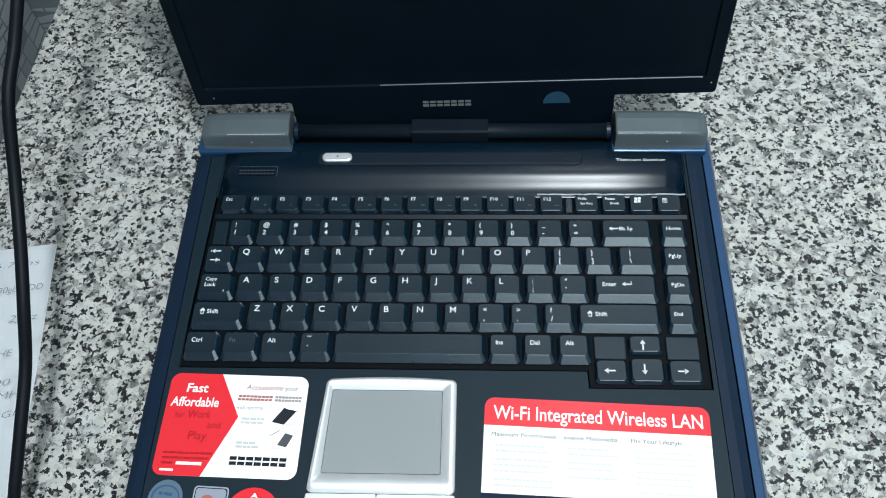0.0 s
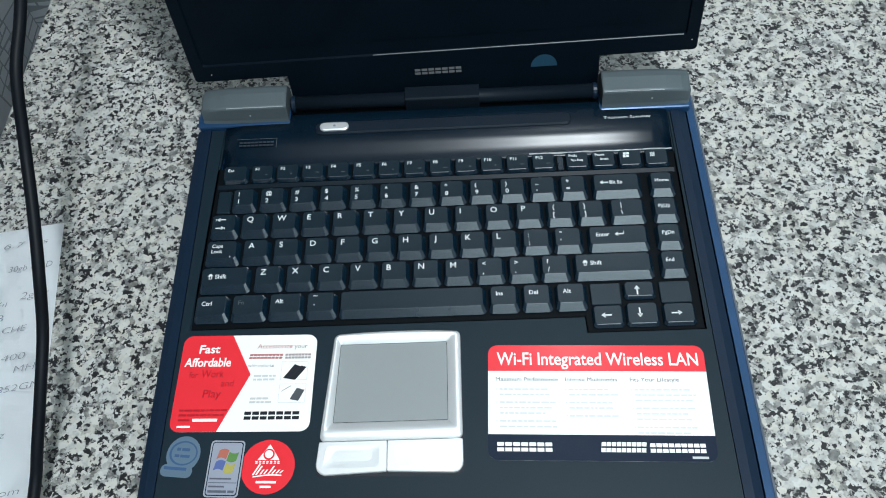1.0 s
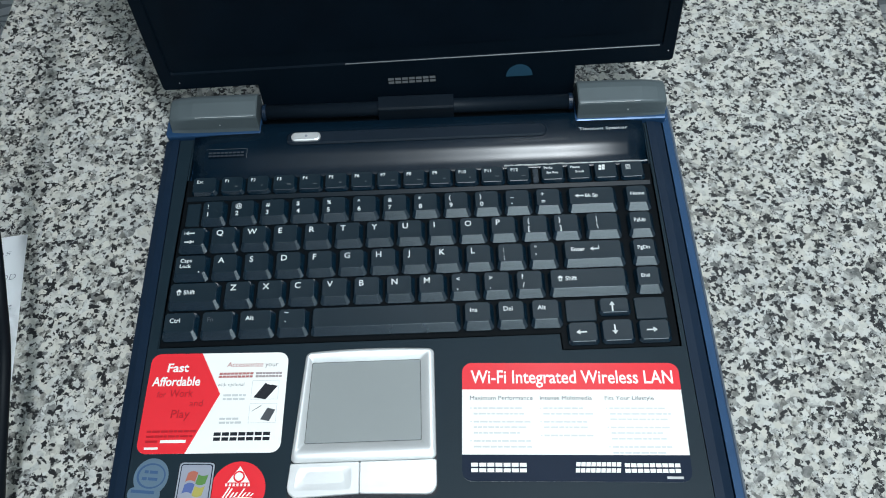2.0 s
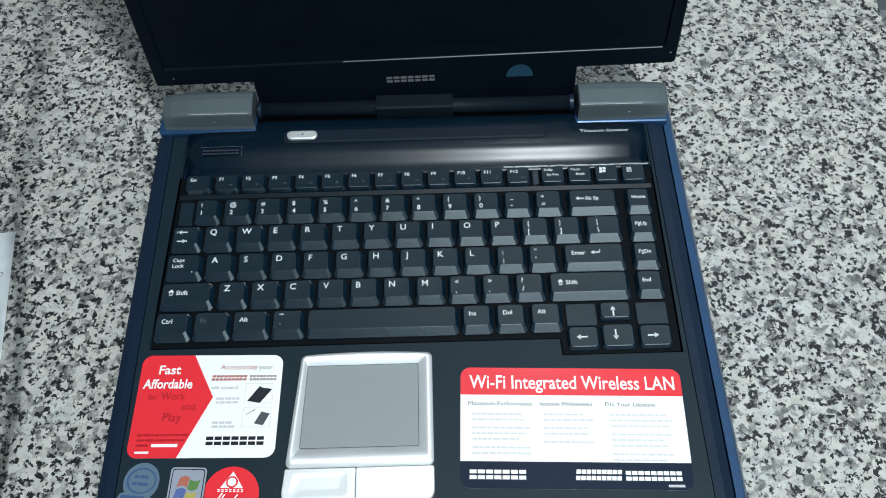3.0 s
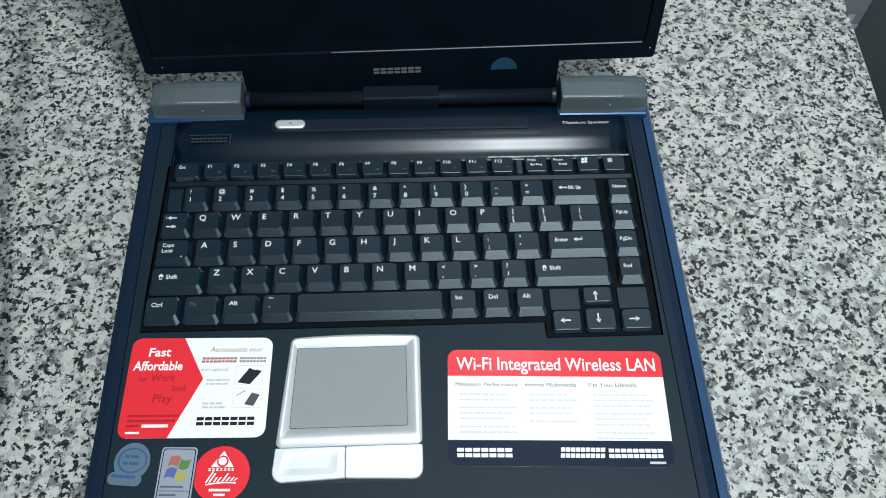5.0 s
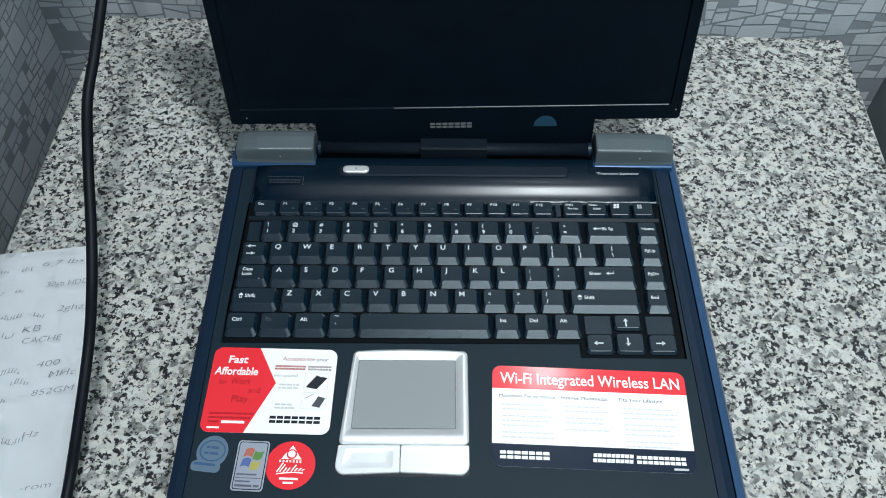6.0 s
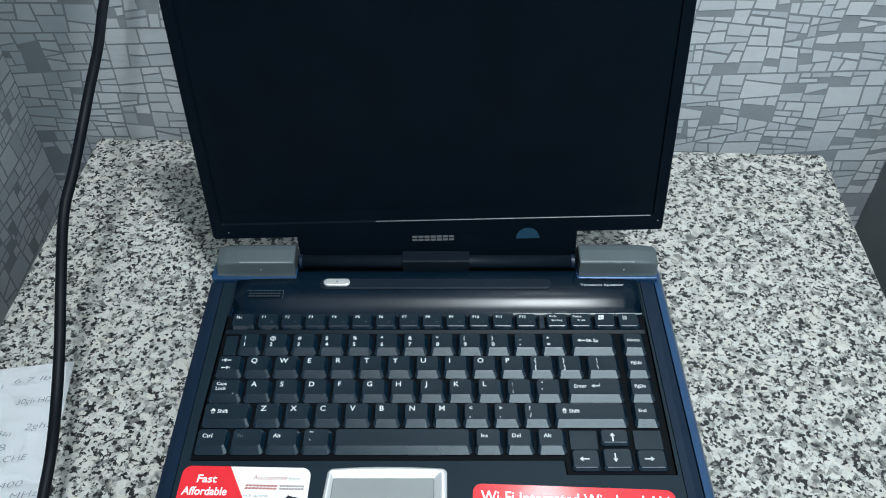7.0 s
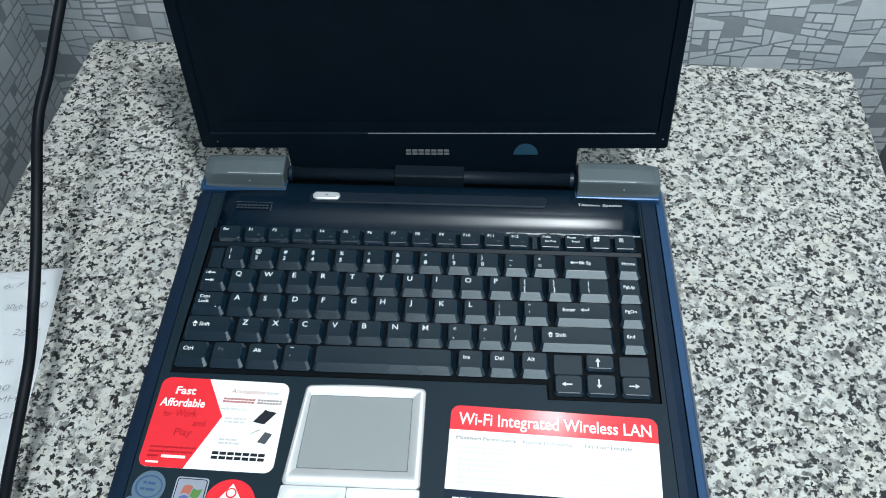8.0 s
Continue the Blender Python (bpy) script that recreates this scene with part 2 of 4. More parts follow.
def tube(points, radius, sides=12, steps=8, bm=None):
    """A round cable along a smooth line through points."""
    pts = [Vector(p) for p in points]
    line = []
    for k in range(len(pts) - 1):
        p0, p1, p2, p3 = pts[max(k - 1, 0)], pts[k], pts[k + 1], pts[min(k + 2, len(pts) - 1)]
        for s in range(steps):
            t = s / steps
            line.append(0.5 * (2 * p1 + (p2 - p0) * t + (2 * p0 - 5 * p1 + 4 * p2 - p3) * t * t + (3 * p1 - p0 - 3 * p2 + p3) * t ** 3))
    line.append(pts[-1])
    rings = []
    for k, p in enumerate(line):
        way = (line[min(k + 1, len(line) - 1)] - line[max(k - 1, 0)]).normalized()
        side = way.cross(Vector((1, 0, 0))).normalized()
        up = way.cross(side)
        rings.append([p + radius * (math.cos(a) * side + math.sin(a) * up) for a in (2 * math.pi * j / sides for j in range(sides))])
    return loft(rings, bm)


# ---- the setting ----
BACK, LEFT, RIGHT, FRONT, HIGH, LOW = 0.51, -0.372, 0.467, -2.2, 2.05, -0.75
WIDE, NOOK = 1.7, -0.45


def wall(name, x0, y0, x1, y1, material, label, high=HIGH):
    return tagged(part(name, box(x0, y0, LOW, x1, y1, high), material), label, "wall", kind="structure")


wall_back = wall("wall_back", LEFT - 0.1, BACK, WIDE + 0.1, BACK + 0.1, PAPER_LINE, "grey wallpapered wall behind the granite table")
wall_left = wall("wall_left", LEFT - 0.1, NOOK, LEFT, BACK, PAPER_LINE, "grey wallpapered side wall beside the granite table")
wall_right = wall("wall_right", RIGHT, NOOK, RIGHT + 0.1, BACK, PANEL, "low plain dark grey side wall beside the table", 0.10)
wall("wall_room_left", -WIDE - 0.1, FRONT, -WIDE, NOOK, PLASTER, "plain pale wall of the room")
wall("wall_room_right", WIDE, FRONT, WIDE + 0.1, BACK, PLASTER, "plain pale wall of the room")
wall("wall_room_front", -WIDE - 0.1, FRONT - 0.1, WIDE + 0.1, FRONT, PLASTER, "plain pale wall of the room")
wall("wall_return_left", -WIDE - 0.1, NOOK, LEFT - 0.1, NOOK + 0.1, PLASTER, "plain pale wall of the room")
tagged(part("floor", box(-WIDE - 0.1, FRONT - 0.1, LOW - 0.05, WIDE + 0.1, BACK + 0.1, LOW), FLOOR), "plain stone floor", "floor", kind="structure")
# out-of-view block added to keep the lamps off the left wall
tagged(part("shade_block", box(LEFT - 0.1, NOOK, 0.47, LEFT + 0.205, BACK, HIGH), PLASTER), "plain pale unseen block added to shade the side wall", "ceiling", kind="structure")
tagged(part("ceiling", box(-WIDE - 0.1, FRONT - 0.1, HIGH, WIDE + 0.1, BACK + 0.1, HIGH + 0.05), PLASTER), "plain pale ceiling", "ceiling", kind="structure")


def split(poly, depth, rng, upright, out):
    """Cut a convex outline again and again by slightly crooked lines."""
    xs, ys = [p[0] for p in poly], [p[1] for p in poly]
    w, h = max(xs) - min(xs), max(ys) - min(ys)
    if (w < 0.026 and h < 0.015) or depth > 17 or (w < 0.044 and h < 0.026 and rng.random() < 0.2):
        out.append(poly)
        return
    across = w > h * 1.5 if rng.random() < 0.74 else upright
    if across and w < 0.011:
        across = False
    if not across and h < 0.0075:
        across = True
    share = rng.uniform(0.3, 0.7)
    lean = rng.gauss(0, 0.10)
    if across:
        p0, n = Vector((min(xs) + share * w, sum(ys) / len(ys))), Vector((1, lean)).normalized()
    else:
        p0, n = Vector((sum(xs) / len(xs), min(ys) + share * h)), Vector((lean, 1)).normalized()
    sides = ([], [])
    for a, b in zip(poly, poly[1:] + poly[:1]):
        da, db = (Vector(a) - p0).dot(n), (Vector(b) - p0).dot(n)
        sides[da > 0].append(a)
        if da * db < 0:
            c = Vector(a).lerp(Vector(b), da / (da - db))
            sides[0].append(tuple(c))
            sides[1].append(tuple(c))
    for s in sides:
        if len(s) > 2:
            split(s, depth + 1, rng, not across, out)


def shrink(poly, by):
    """Move the sides of a convex outline inwards; None where nothing is left."""
    n = len(poly)
    area = sum(poly[k - 1][0] * poly[k][1] - poly[k][0] * poly[k - 1][1] for k in range(n)) / 2
    if area < 0:
        poly = poly[::-1]
    lines = []
    for k in range(n):
        a, b = Vector(poly[k]), Vector(poly[(k + 1) % n])
        if (b - a).length < 1e-5:
            continue
        d = (b - a).normalized()
        lines.append((a + Vector((-d.y, d.x)) * by, d))
    out = []
    for (a, d), (b, e) in zip(lines[-1:] + lines[:-1], lines):
        det = d.x * e.y - d.y * e.x
        if abs(det) < 1e-3:
            continue
        s = ((b - a).x * e.y - (b - a).y * e.x) / det
        out.append(a + d * s)
    if len(out) < 3:
        return None
    new_area = sum(out[k - 1].x * out[k].y - out[k].x * out[k - 1].y for k in range(len(out))) / 2
    xs, ys = [p.x for p in poly_vectors(poly)], [p.y for p in poly_vectors(poly)]
    round_ = sum((out[k] - out[k - 1]).length for k in range(len(out)))
    if new_area < 6e-6 or new_area / round_ < 0.0010 or any(not (min(xs) <= p.x <= max(xs) and min(ys) <= p.y <= max(ys)) for p in out):
        return None
    return out


def poly_vectors(poly):
    return [Vector(p) for p in poly]


def wallpaper(owner, origin, along, length, z0, z1, seed):
    """The printed mosaic on one wall: crooked tiles a hair proud of the ground colour."""
    rng = random.Random(seed)
    pieces = []
    cols, rows = max(1, round(length / 0.21)), max(1, round((z1 - z0) / 0.16))
    tilt = [[rng.gauss(0, 0.012) for _ in range(rows + 1)] for _ in range(cols + 1)]

    def corner(i, j):
        edge_x = 0 if i in (0, cols) else tilt[i][j]
        edge_y = 0 if j in (0, rows) else tilt[i][j] * 0.6
        return (i * length / cols + edge_x, z0 + j * (z1 - z0) / rows + edge_y)

    for i in range(cols):
        for j in range(rows):
            split([corner(i, j), corner(i + 1, j), corner(i + 1, j + 1), corner(i, j + 1)], 0, rng, rng.random() < 0.5, pieces)
    out = Vector((-along[1], along[0], 0)) * -0.0004
    verts, faces = [], []
    for p in pieces:
        q = None if rng.random() < 0.11 else shrink(p, rng.uniform(0.0006, 0.0012))
        if q:
            faces.append(list(range(len(verts), len(verts) + len(q))))
            verts += [tuple(Vector(origin) + Vector((along[0], along[1], 0)) * v.x + Vector((0, 0, v.y)) + out) for v in q]
    mesh = bpy.data.meshes.new("wallpaper_print")
    mesh.from_pydata(verts, [], faces)
    tagged(mesh_part("wallpaper_print", mesh, PAPER_PRINT, owner, "light grey mosaic print with bare patches"), kind="stuff")


wallpaper(wall_back, (LEFT, BACK, 0), (1, 0), 1.25, -0.25, 0.70, 3)
wallpaper(wall_left, (LEFT, NOOK + 0.15, 0), (0, 1), BACK - NOOK - 0.15, -0.25, 0.70, 5)

# the granite table, turned a little against the wall
table = thing("table", (0.03, 0.06, LOW), "polished black, grey and white speckled granite table", "table")
TURNED = Matrix.Translation((0.036, 0.479, 0)) @ Matrix.Rotation(radians(-2.2), 4, "Z")
top = slab(rrect(-0.3405, -0.80, 0.3405, 0.0, 0.004, 3), -0.020, 0.0, 0.0015, m=TURNED)
part("tabletop", top, GRANITE, table)
part("pedestal", slab([(-0.26, -0.72), (0.26, -0.72), (0.26, -0.08), (-0.26, -0.08)], LOW, -0.020, m=TURNED), PLASTER, table)

# ---- the laptop ----
MID = 0.013
laptop = thing("laptop", (MID, 0.15, 0.0), "open black laptop with blue sides, red stickers, on granite", "laptop")

# lower case with blue sides
rings = []
for z, half, front, back, r in ((0.003, 0.158, 0.008, 0.296, 0.012), (0.008, 0.1655, 0.002, 0.301, 0.014), (0.014, 0.1680, 0.0, 0.303, 0.014),
                                (0.025, 0.1690, 0.001, 0.303, 0.013), (0.0302, 0.1662, 0.003, 0.302, 0.012), (0.0314, 0.1650, 0.004, 0.301, 0.011),
                                (0.0314, 0.1610, 0.008, 0.297, 0.008), (0.0250, 0.1605, 0.0085, 0.2965, 0.008)):
    rings.append(lift(rrect(MID + 0.0065 - half, front, MID + 0.0065 + half, back, r, 5), z))
case = part("lower_case", loft(rings), BLUE, laptop, "blue lacquered lower case", smooth=False)
for x in (-0.13, 0.156):
    for y in (0.02, 0.28):
        part("rubber_foot", slab(rrect(x - 0.008, y - 0.005, x + 0.008, y + 0.005, 0.004), 0.0, 0.0032), RUBBER, case)

# palm rest, a frame round the keyboard
outline = [(-0.1392, 0.0045), (0.1692, 0.0045), (0.1692, 0.2752), (0.1668, 0.2752), (0.1655, 0.1162), (0.0995, 0.1162), (0.0990, 0.1262),
           (-0.1325, 0.1262), (-0.1292, 0.2752), (-0.1392, 0.2752)]
bm = bmesh.new()
face = bm.faces.new([bm.verts.new(p) for p in lift(outline, 0.0300)])
grown = bmesh.ops.extrude_face_region(bm, geom=[face])
for v in grown["geom"]:
    if isinstance(v, bmesh.types.BMVert):
        v.co.z = 0.0330
upper = [e for e in bm.edges if all(v.co.z > 0.032 for v in e.verts)]
bmesh.ops.bevel(bm, geom=upper, offset=0.0009, segments=2, affect="EDGES")
part("palm_rest", bm, DECK, laptop, "matt charcoal palm rest")
for x0, x1, x2 in ((-0.1394, -0.1445, -0.1488), (0.1694, 0.1745, 0.1795)):
    ends = [[(x0, y, 0.0300), (x0, y, 0.0330), (x1, y, 0.0327), (x2, y, 0.0312), (x2, y, 0.0300)] for y in (0.0045, 0.2755)]
    part("side_trim", loft(ends), NAVY_TRIM, laptop, "navy satin side trim")
part("keyboard_tray", box(-0.1328, 0.1152, 0.0255, 0.1672, 0.2424, 0.0321), TRAY, laptop)
part("tray_ridge", loft([[(x, 0.2252, 0.0305), (x, 0.2262, 0.0325), (x, 0.2288, 0.0334), (x, 0.2294, 0.0305)] for x in (-0.1290, 0.1650)]), RIDGE, laptop)
part("tray_rib", box(0.1432, 0.1300, 0.0283, 0.1452, 0.2250, 0.0318, 0.0004), GLOSS, laptop)
part("tray_block", box(0.0915, 0.2300, 0.0283, 0.0950, 0.2410, 0.0338, 0.0004), KEYCAP, laptop)

# glossy speaker panel behind the keys
profile, height = [(0.2425, 0.0284), (0.2428, 0.0292)], 0.0300
slopes = ((0.2440, 10), (0.2460, 12), (0.2480, 17), (0.2500, 22), (0.2520, 25), (0.2540, 26), (0.2560, 23), (0.2580, 17), (0.2600, 11), (0.2630, 5), (0.2680, 1), (0.2760, 0))
for (y, turn), (after, _) in zip(slopes, slopes[1:]):
    profile.append((y, height))
    height += (after - y) * math.tan(radians(turn))
PANEL_TOP = height
profile += [(0.2760, height), (0.2822, height - 0.0003), (0.2846, height - 0.0024), (0.2850, 0.0284)]
rings = []
stations = sorted([-0.1288 + 0.2953 * k / 24 for k in range(25)] + [-0.0852, -0.0848, 0.1223, 0.1227])
for x in stations:
    u = abs((x + 0.1288) / 0.2953 - 0.5) * 2
    drop = 0.0022 * max(0.0, (u - 0.72) / 0.28) ** 3
    narrow = not -0.085 < x < 0.1225
    rings.append([(x, min(y, 0.2752) if narrow else y, z - drop if z > 0.0310 else z) for y, z in profile])
panel = part("speaker_panel", loft(rings), GLOSS, laptop, "glossy navy speaker panel", smooth=True)
letters("lettering", "Titanium Speaker", 0.0022, (0.1240, 0.2674, PANEL_TOP + 0.00015), LEGEND, panel, width=0.0315)
rng = random.Random(21)
# pale jagged line: edge wear together with a reflection put into its colour
worn = [(0.074 + 0.0037 * k, 0.2460 + rng.uniform(-0.0002, 0.0002), 0.0304 + rng.uniform(-0.0001, 0.0002)) for k in range(26)]
part("worn_glint_lip", tube(worn, 0.00055, 5, 2), WEAR_AND_GLINT, panel, "worn lip with its reflection put into the pale colour")
EMBLEM = [(-0.1175 + 0.0026 * k, 0.2572 + y, 0.0021, 0.0013) for k in range(9) for y in (0.0, 0.0024)]
emblem = bars(EMBLEM)
bmesh.ops.translate(emblem, verts=emblem.verts, vec=(0, 0, PANEL_TOP + 0.0001))
tagged(part("emblem", emblem, plain("emblem_grey", (0.035, 0.043, 0.055), 0.3), panel, "dim grey emblem bars"), kind="stuff")
rim = bars([(-0.1195, 0.2630, 0.0270, 0.0003), (-0.0928, 0.2555, 0.0003, 0.0078)])
bmesh.ops.translate(rim, verts=rim.verts, vec=(0, 0, PANEL_TOP + 0.0001))
part("emblem_rim", rim, FAINT, panel)
part("light_bar", slab(rrect(-0.0672, 0.2644, 0.1030, 0.2744, 0.0045, 6), PANEL_TOP - 0.001, PANEL_TOP + 0.0014, 0.0010), plain("satin_light_bar", (0.010, 0.017, 0.027), 0.34, vary=0.15, spec=0.22), panel, "long satin black light bar")
button = part("power_button", loft([lift(rrect(-0.0640, 0.2658, -0.0447, 0.2725, 0.0033, 6), PANEL_TOP + 0.0008), lift(rrect(-0.0640, 0.2658, -0.0447, 0.2725, 0.0033, 6), PANEL_TOP + 0.0026),
                                    lift(rrect(-0.0630, 0.2667, -0.0457, 0.2716, 0.0024, 6), PANEL_TOP + 0.0032)]), SILVER, laptop, "bright silver power button")
mark = flat([(0.0009 * math.cos(a * 0.52), 0.0009 * math.sin(a * 0.52)) for a in range(12)], m=Matrix.Translation((-0.0540, 0.2691, PANEL_TOP + 0.0034)))
part("power_mark", mark, FOIL, button)

# rear corners: blue trims and grey hinge covers
for x0, x1, out in ((-0.1480, -0.0852, -1), (0.1227, 0.1828, 1)):
    a, b = x0, x1
    ends = [(a, 0.0012), (a + 0.0012, 0.0), (b - 0.0012, 0.0), (b, 0.0012)]
    trim = loft([[(x, y + cut, z) for y, z in ((0.2756, 0.0300), (0.2757, 0.0345), (0.2761, 0.0354), (0.2770, 0.0358), (0.2800, 0.0362), (0.2990, 0.0340), (0.2995, 0.0300))] for x, cut in ends])
    part("rear_trim", trim, BLUE, laptop, "blue lacquered rear corner")
    # the trim's highlight, laid on as a thin tube of paler blue
    lip = [(a + 0.001 + (b - a - 0.002) * k / 6, 0.2763, 0.03565) for k in range(7)]
    part("trim_glint", tube(lip, 0.00028, 6, 1), plain("pale_blue_glint", (0.10, 0.17, 0.33), 0.3, metal=0.3), laptop, "highlight on the blue corner's edge, drawn in paler blue")
    c, d = (-0.1440, -0.0862) if out < 0 else (0.1235, 0.1820)
    rings = []
    for x, sx in ((0.0, 0.72), (0.0012, 0.80), (0.006, 0.90), (0.016, 0.98), (0.030, 1.0), (0.0572, 1.0), (0.0580, 0.96)):
        px = c + x if out < 0 else d - x
        rings.append([(px, y, 0.0360 + (z - 0.0360) * sx) for y, z in ((0.2776 + (1 - sx) * 0.004, 0.0352), (0.2786 + (1 - sx) * 0.005, 0.0380), (0.2802 + (1 - sx) * 0.006, 0.0468), (0.2808 + (1 - sx) * 0.006, 0.0478),
                                                                     (0.2820, 0.0484), (0.2915, 0.0500), (0.2955, 0.0500), (0.2985, 0.0486), (0.3012, 0.0430), (0.3015, 0.0330))])
    cover = part("hinge_cover", loft(rings), GREY, laptop, "scuffed grey metal hinge cover")
    wander = random.Random(31 + out)
    first, last = (c + 0.018, d - 0.002) if out < 0 else (c + 0.002, d - 0.018)
    seam = [(first + (last - first) * k / 40, 0.28085 + wander.uniform(-0.00012, 0.00012), 0.04795 + wander.uniform(-0.00008, 0.00008)) for k in range(41)]
    part("worn_edge", tube(seam, 0.00024, 5, 1), WEAR_AND_GLINT, cover, "bright chipped edge")
    dot = (c + d) / 2 + 0.004
    part("screw_mark", slab([(dot + 0.0009 * math.cos(a * 0.79), 0.2797 + 0.0006 * math.sin(a * 0.79)) for a in range(8)], 0.0395, 0.0420), WEAR_AND_GLINT, cover)
part("hinge_trough", box(-0.0850, 0.2852, 0.0305, 0.1225, 0.3000, 0.0322), TRAY, laptop)


def rod(x0, x1, y, z, r, sides=20):
    return loft([[(x, y + r * math.cos(2 * math.pi * k / sides), z + r * math.sin(2 * math.pi * k / sides)) for k in range(sides)] for x in (x0, x1)])


part("hinge_barrel", rod(-0.0845, 0.1222, 0.2905, 0.0385, 0.0050, 32), BARREL, laptop, smooth=True)
part("barrel_cap", loft([[(x, y, z) for y, z in rrect(0.2843 + d, 0.0325, 0.2962 - d, 0.0450 - d, 0.0016, 3)] for x, d in ((-0.0070, 0.0003), (-0.0066, 0.0), (0.0426, 0.0), (0.0430, 0.0003))]), BARREL, laptop, "squared black cover over the hinge rod")
for x in (-0.0838, 0.1190):
    part("hinge_collar", rod(x, x + 0.0024, 0.2905, 0.0385, 0.0056), NAVY_TRIM, laptop)

# ---- keyboard ----
KEY_MESH = {}


def keycap(w, h, tall, lean=(0.0013, 0.0021, 0.0041, 0.0008)):
    """A cap with sloping skirts and a slightly dished top; origin at the lower left of its foot."""
    key = (round(w, 4), round(h, 4), tall, lean)
    if key not in KEY_MESH:
        l, r, f, b = lean
        dish, step, lip = 0.00006, 0.0010, 0.00022
        bm = loft([lift(rrect(0, 0, w, h, 0.0017, 1), 0.0), lift(rrect(0, 0, w, h, 0.0017, 1), step),
                   lift(rrect(l, f, w - r, h - b, 0.0013, 1), tall - lip),
                   lift(rrect(l + 0.0003, f + 0.0004, w - r - 0.0003, h - b - 0.0003, 0.0011, 1), tall),
                   lift(rrect(l + 0.0030, f + 0.0026, w - r - 0.0030, h - b - 0.0024, 0.0010, 1), tall - dish)])
        bmesh.ops.recalc_face_normals(bm, faces=bm.faces)
        mesh = bpy.data.meshes.new("key")
        bm.to_mesh(mesh)
        bm.free()
        mesh.materials.append(KEYCAP)
        mesh.materials.append(KEYTOP)
        for face in mesh.polygons:
            face.material_index = 1 if face.normal.z > 0.95 else 0
        KEY_MESH[key] = mesh
    return KEY_MESH[key]


def arrow(x, y, size, turn, bm, thin=0.14):
    """A printed arrow: shaft and head, pointing right before it is turned."""
    m = Matrix.Translation((x, y, 0)) @ Matrix.Rotation(radians(turn), 4, "Z")
    bars([(-size / 2, -size * thin / 2, size * 0.8, size * thin)], bm, m)
    return flat([(size * 0.5, 0), (size * 0.12, size * 0.27), (size * 0.12, -size * 0.27)], bm, m)


TOP = 0.0364
FOOT = 0.0322


def put_key(x0, x1, y0, deep, marks, tall=TOP - FOOT, lean=(0.0013, 0.0021, 0.0041, 0.0008), base=FOOT):
    """One key of the keyboard, in millimetres; marks: words, offset from the top's upper left, cap height, material."""
    x0, x1, y0, deep = x0 - 0.3, x1 + 0.3, y0 - 0.3, deep + 0.5
    w, h = (x1 - x0) * MM, deep * MM
    cap = new("key", keycap(w, h, round(tall, 5), lean))
    cap.parent = laptop
    cap.matrix_parent_inverse = laptop.matrix_world.inverted()
    cap.location = (x0 * MM, y0 * MM, base)
    bpy.context.view_layer.update()
    left, up, z = x0 * MM + lean[0] + 0.0008, y0 * MM + h - lean[3] - 0.0010, base + tall + 0.00008
    for what, dx, dy, size, material in marks:
        place = (left + dx * MM, up - dy * MM, z)
        if callable(what):
            bm = what(bmesh.new())
            bmesh.ops.translate(bm, verts=bm.verts, vec=place)
            part("legend", bm, material, cap)
        else:
            letters("legend", what, size * MM, (place[0], place[1] - size * MM, z), material, cap, bold=0.014)
    return cap


def both(upper, lower):
    return [(upper, 2.0, 1.2, 3.0, LEGEND), (lower, 2.2, 6.6, 3.2, LEGEND)]


ROWS = (206.6, 187.4, 168.0, 149.0, 129.6)
DEEP = 17.0
# number row
put_key(-117.5, -102.3, ROWS[0], DEEP, both("!", "1"))
for k, pair in enumerate(("@2", "#3", "$4", "%5", "^6", "&7", "*8", "(9", ")0", "_-", "+=")):
    x = -100.0 + 19.1 * k
    put_key(x, x + 17.2, ROWS[0], DEEP, both(pair[0], pair[1]))
put_key(111.5, 142.0, ROWS[0], DEEP, [(lambda b: arrow(0.0035, -0.002, 0.0055, 180, b), 2.0, 3.0, 0, LEGEND), ("Bk Sp", 9.0, 3.6, 2.6, LEGEND)])
# letter rows
put_key(-129.0, -111.8, ROWS[1], DEEP, [(lambda b: bars([(-0.0004, -0.0028, 0.0003, 0.0016)], arrow(0.003, -0.002, 0.0056, 180, b)), 1.6, 0.6, 0, LEGEND),
                                        (lambda b: bars([(0.0056, -0.0028, 0.0003, 0.0016)], arrow(0.0028, -0.002, 0.0056, 0, b)), 1.6, 6.8, 0, LEGEND)])
for k, name in enumerate("QWERTYUIOP"):
    x = -110.0 + 19.1 * k
    put_key(x, x + 17.2, ROWS[1], DEEP, [(name, 2.0, 0.9, 3.9, LEGEND)])
for x, pair in ((81.2, "{["), (100.3, "}]")):
    put_key(x, x + 17.4, ROWS[1], DEEP, both(pair[0], pair[1]))
put_key(120.3, 142.0, ROWS[1], DEEP, [("|", 5.0, 1.2, 3.0, LEGEND), ("\\", 4.6, 6.6, 3.2, LEGEND)])
put_key(-129.8, -109.0, ROWS[2], DEEP, [("Caps", 2.0, 1.2, 2.5, LEGEND), ("Lock", 2.0, 5.0, 2.5, LEGEND), (lambda b: bars([(0, -0.0009, 0.0007, 0.0009)], b), 13.5, 10.0, 0, LEGEND)])
for k, name in enumerate("ASDFGHJKL"):
    x = -107.0 + 19.1 * k
    put_key(x, x + 17.2, ROWS[2], DEEP, [(name, 2.0, 0.9, 3.9, LEGEND)])
for x, pair in ((65.0, ":;"), (84.2, "\"'")):
    put_key(x, x + 17.6, ROWS[2], DEEP, both(pair[0], pair[1]))
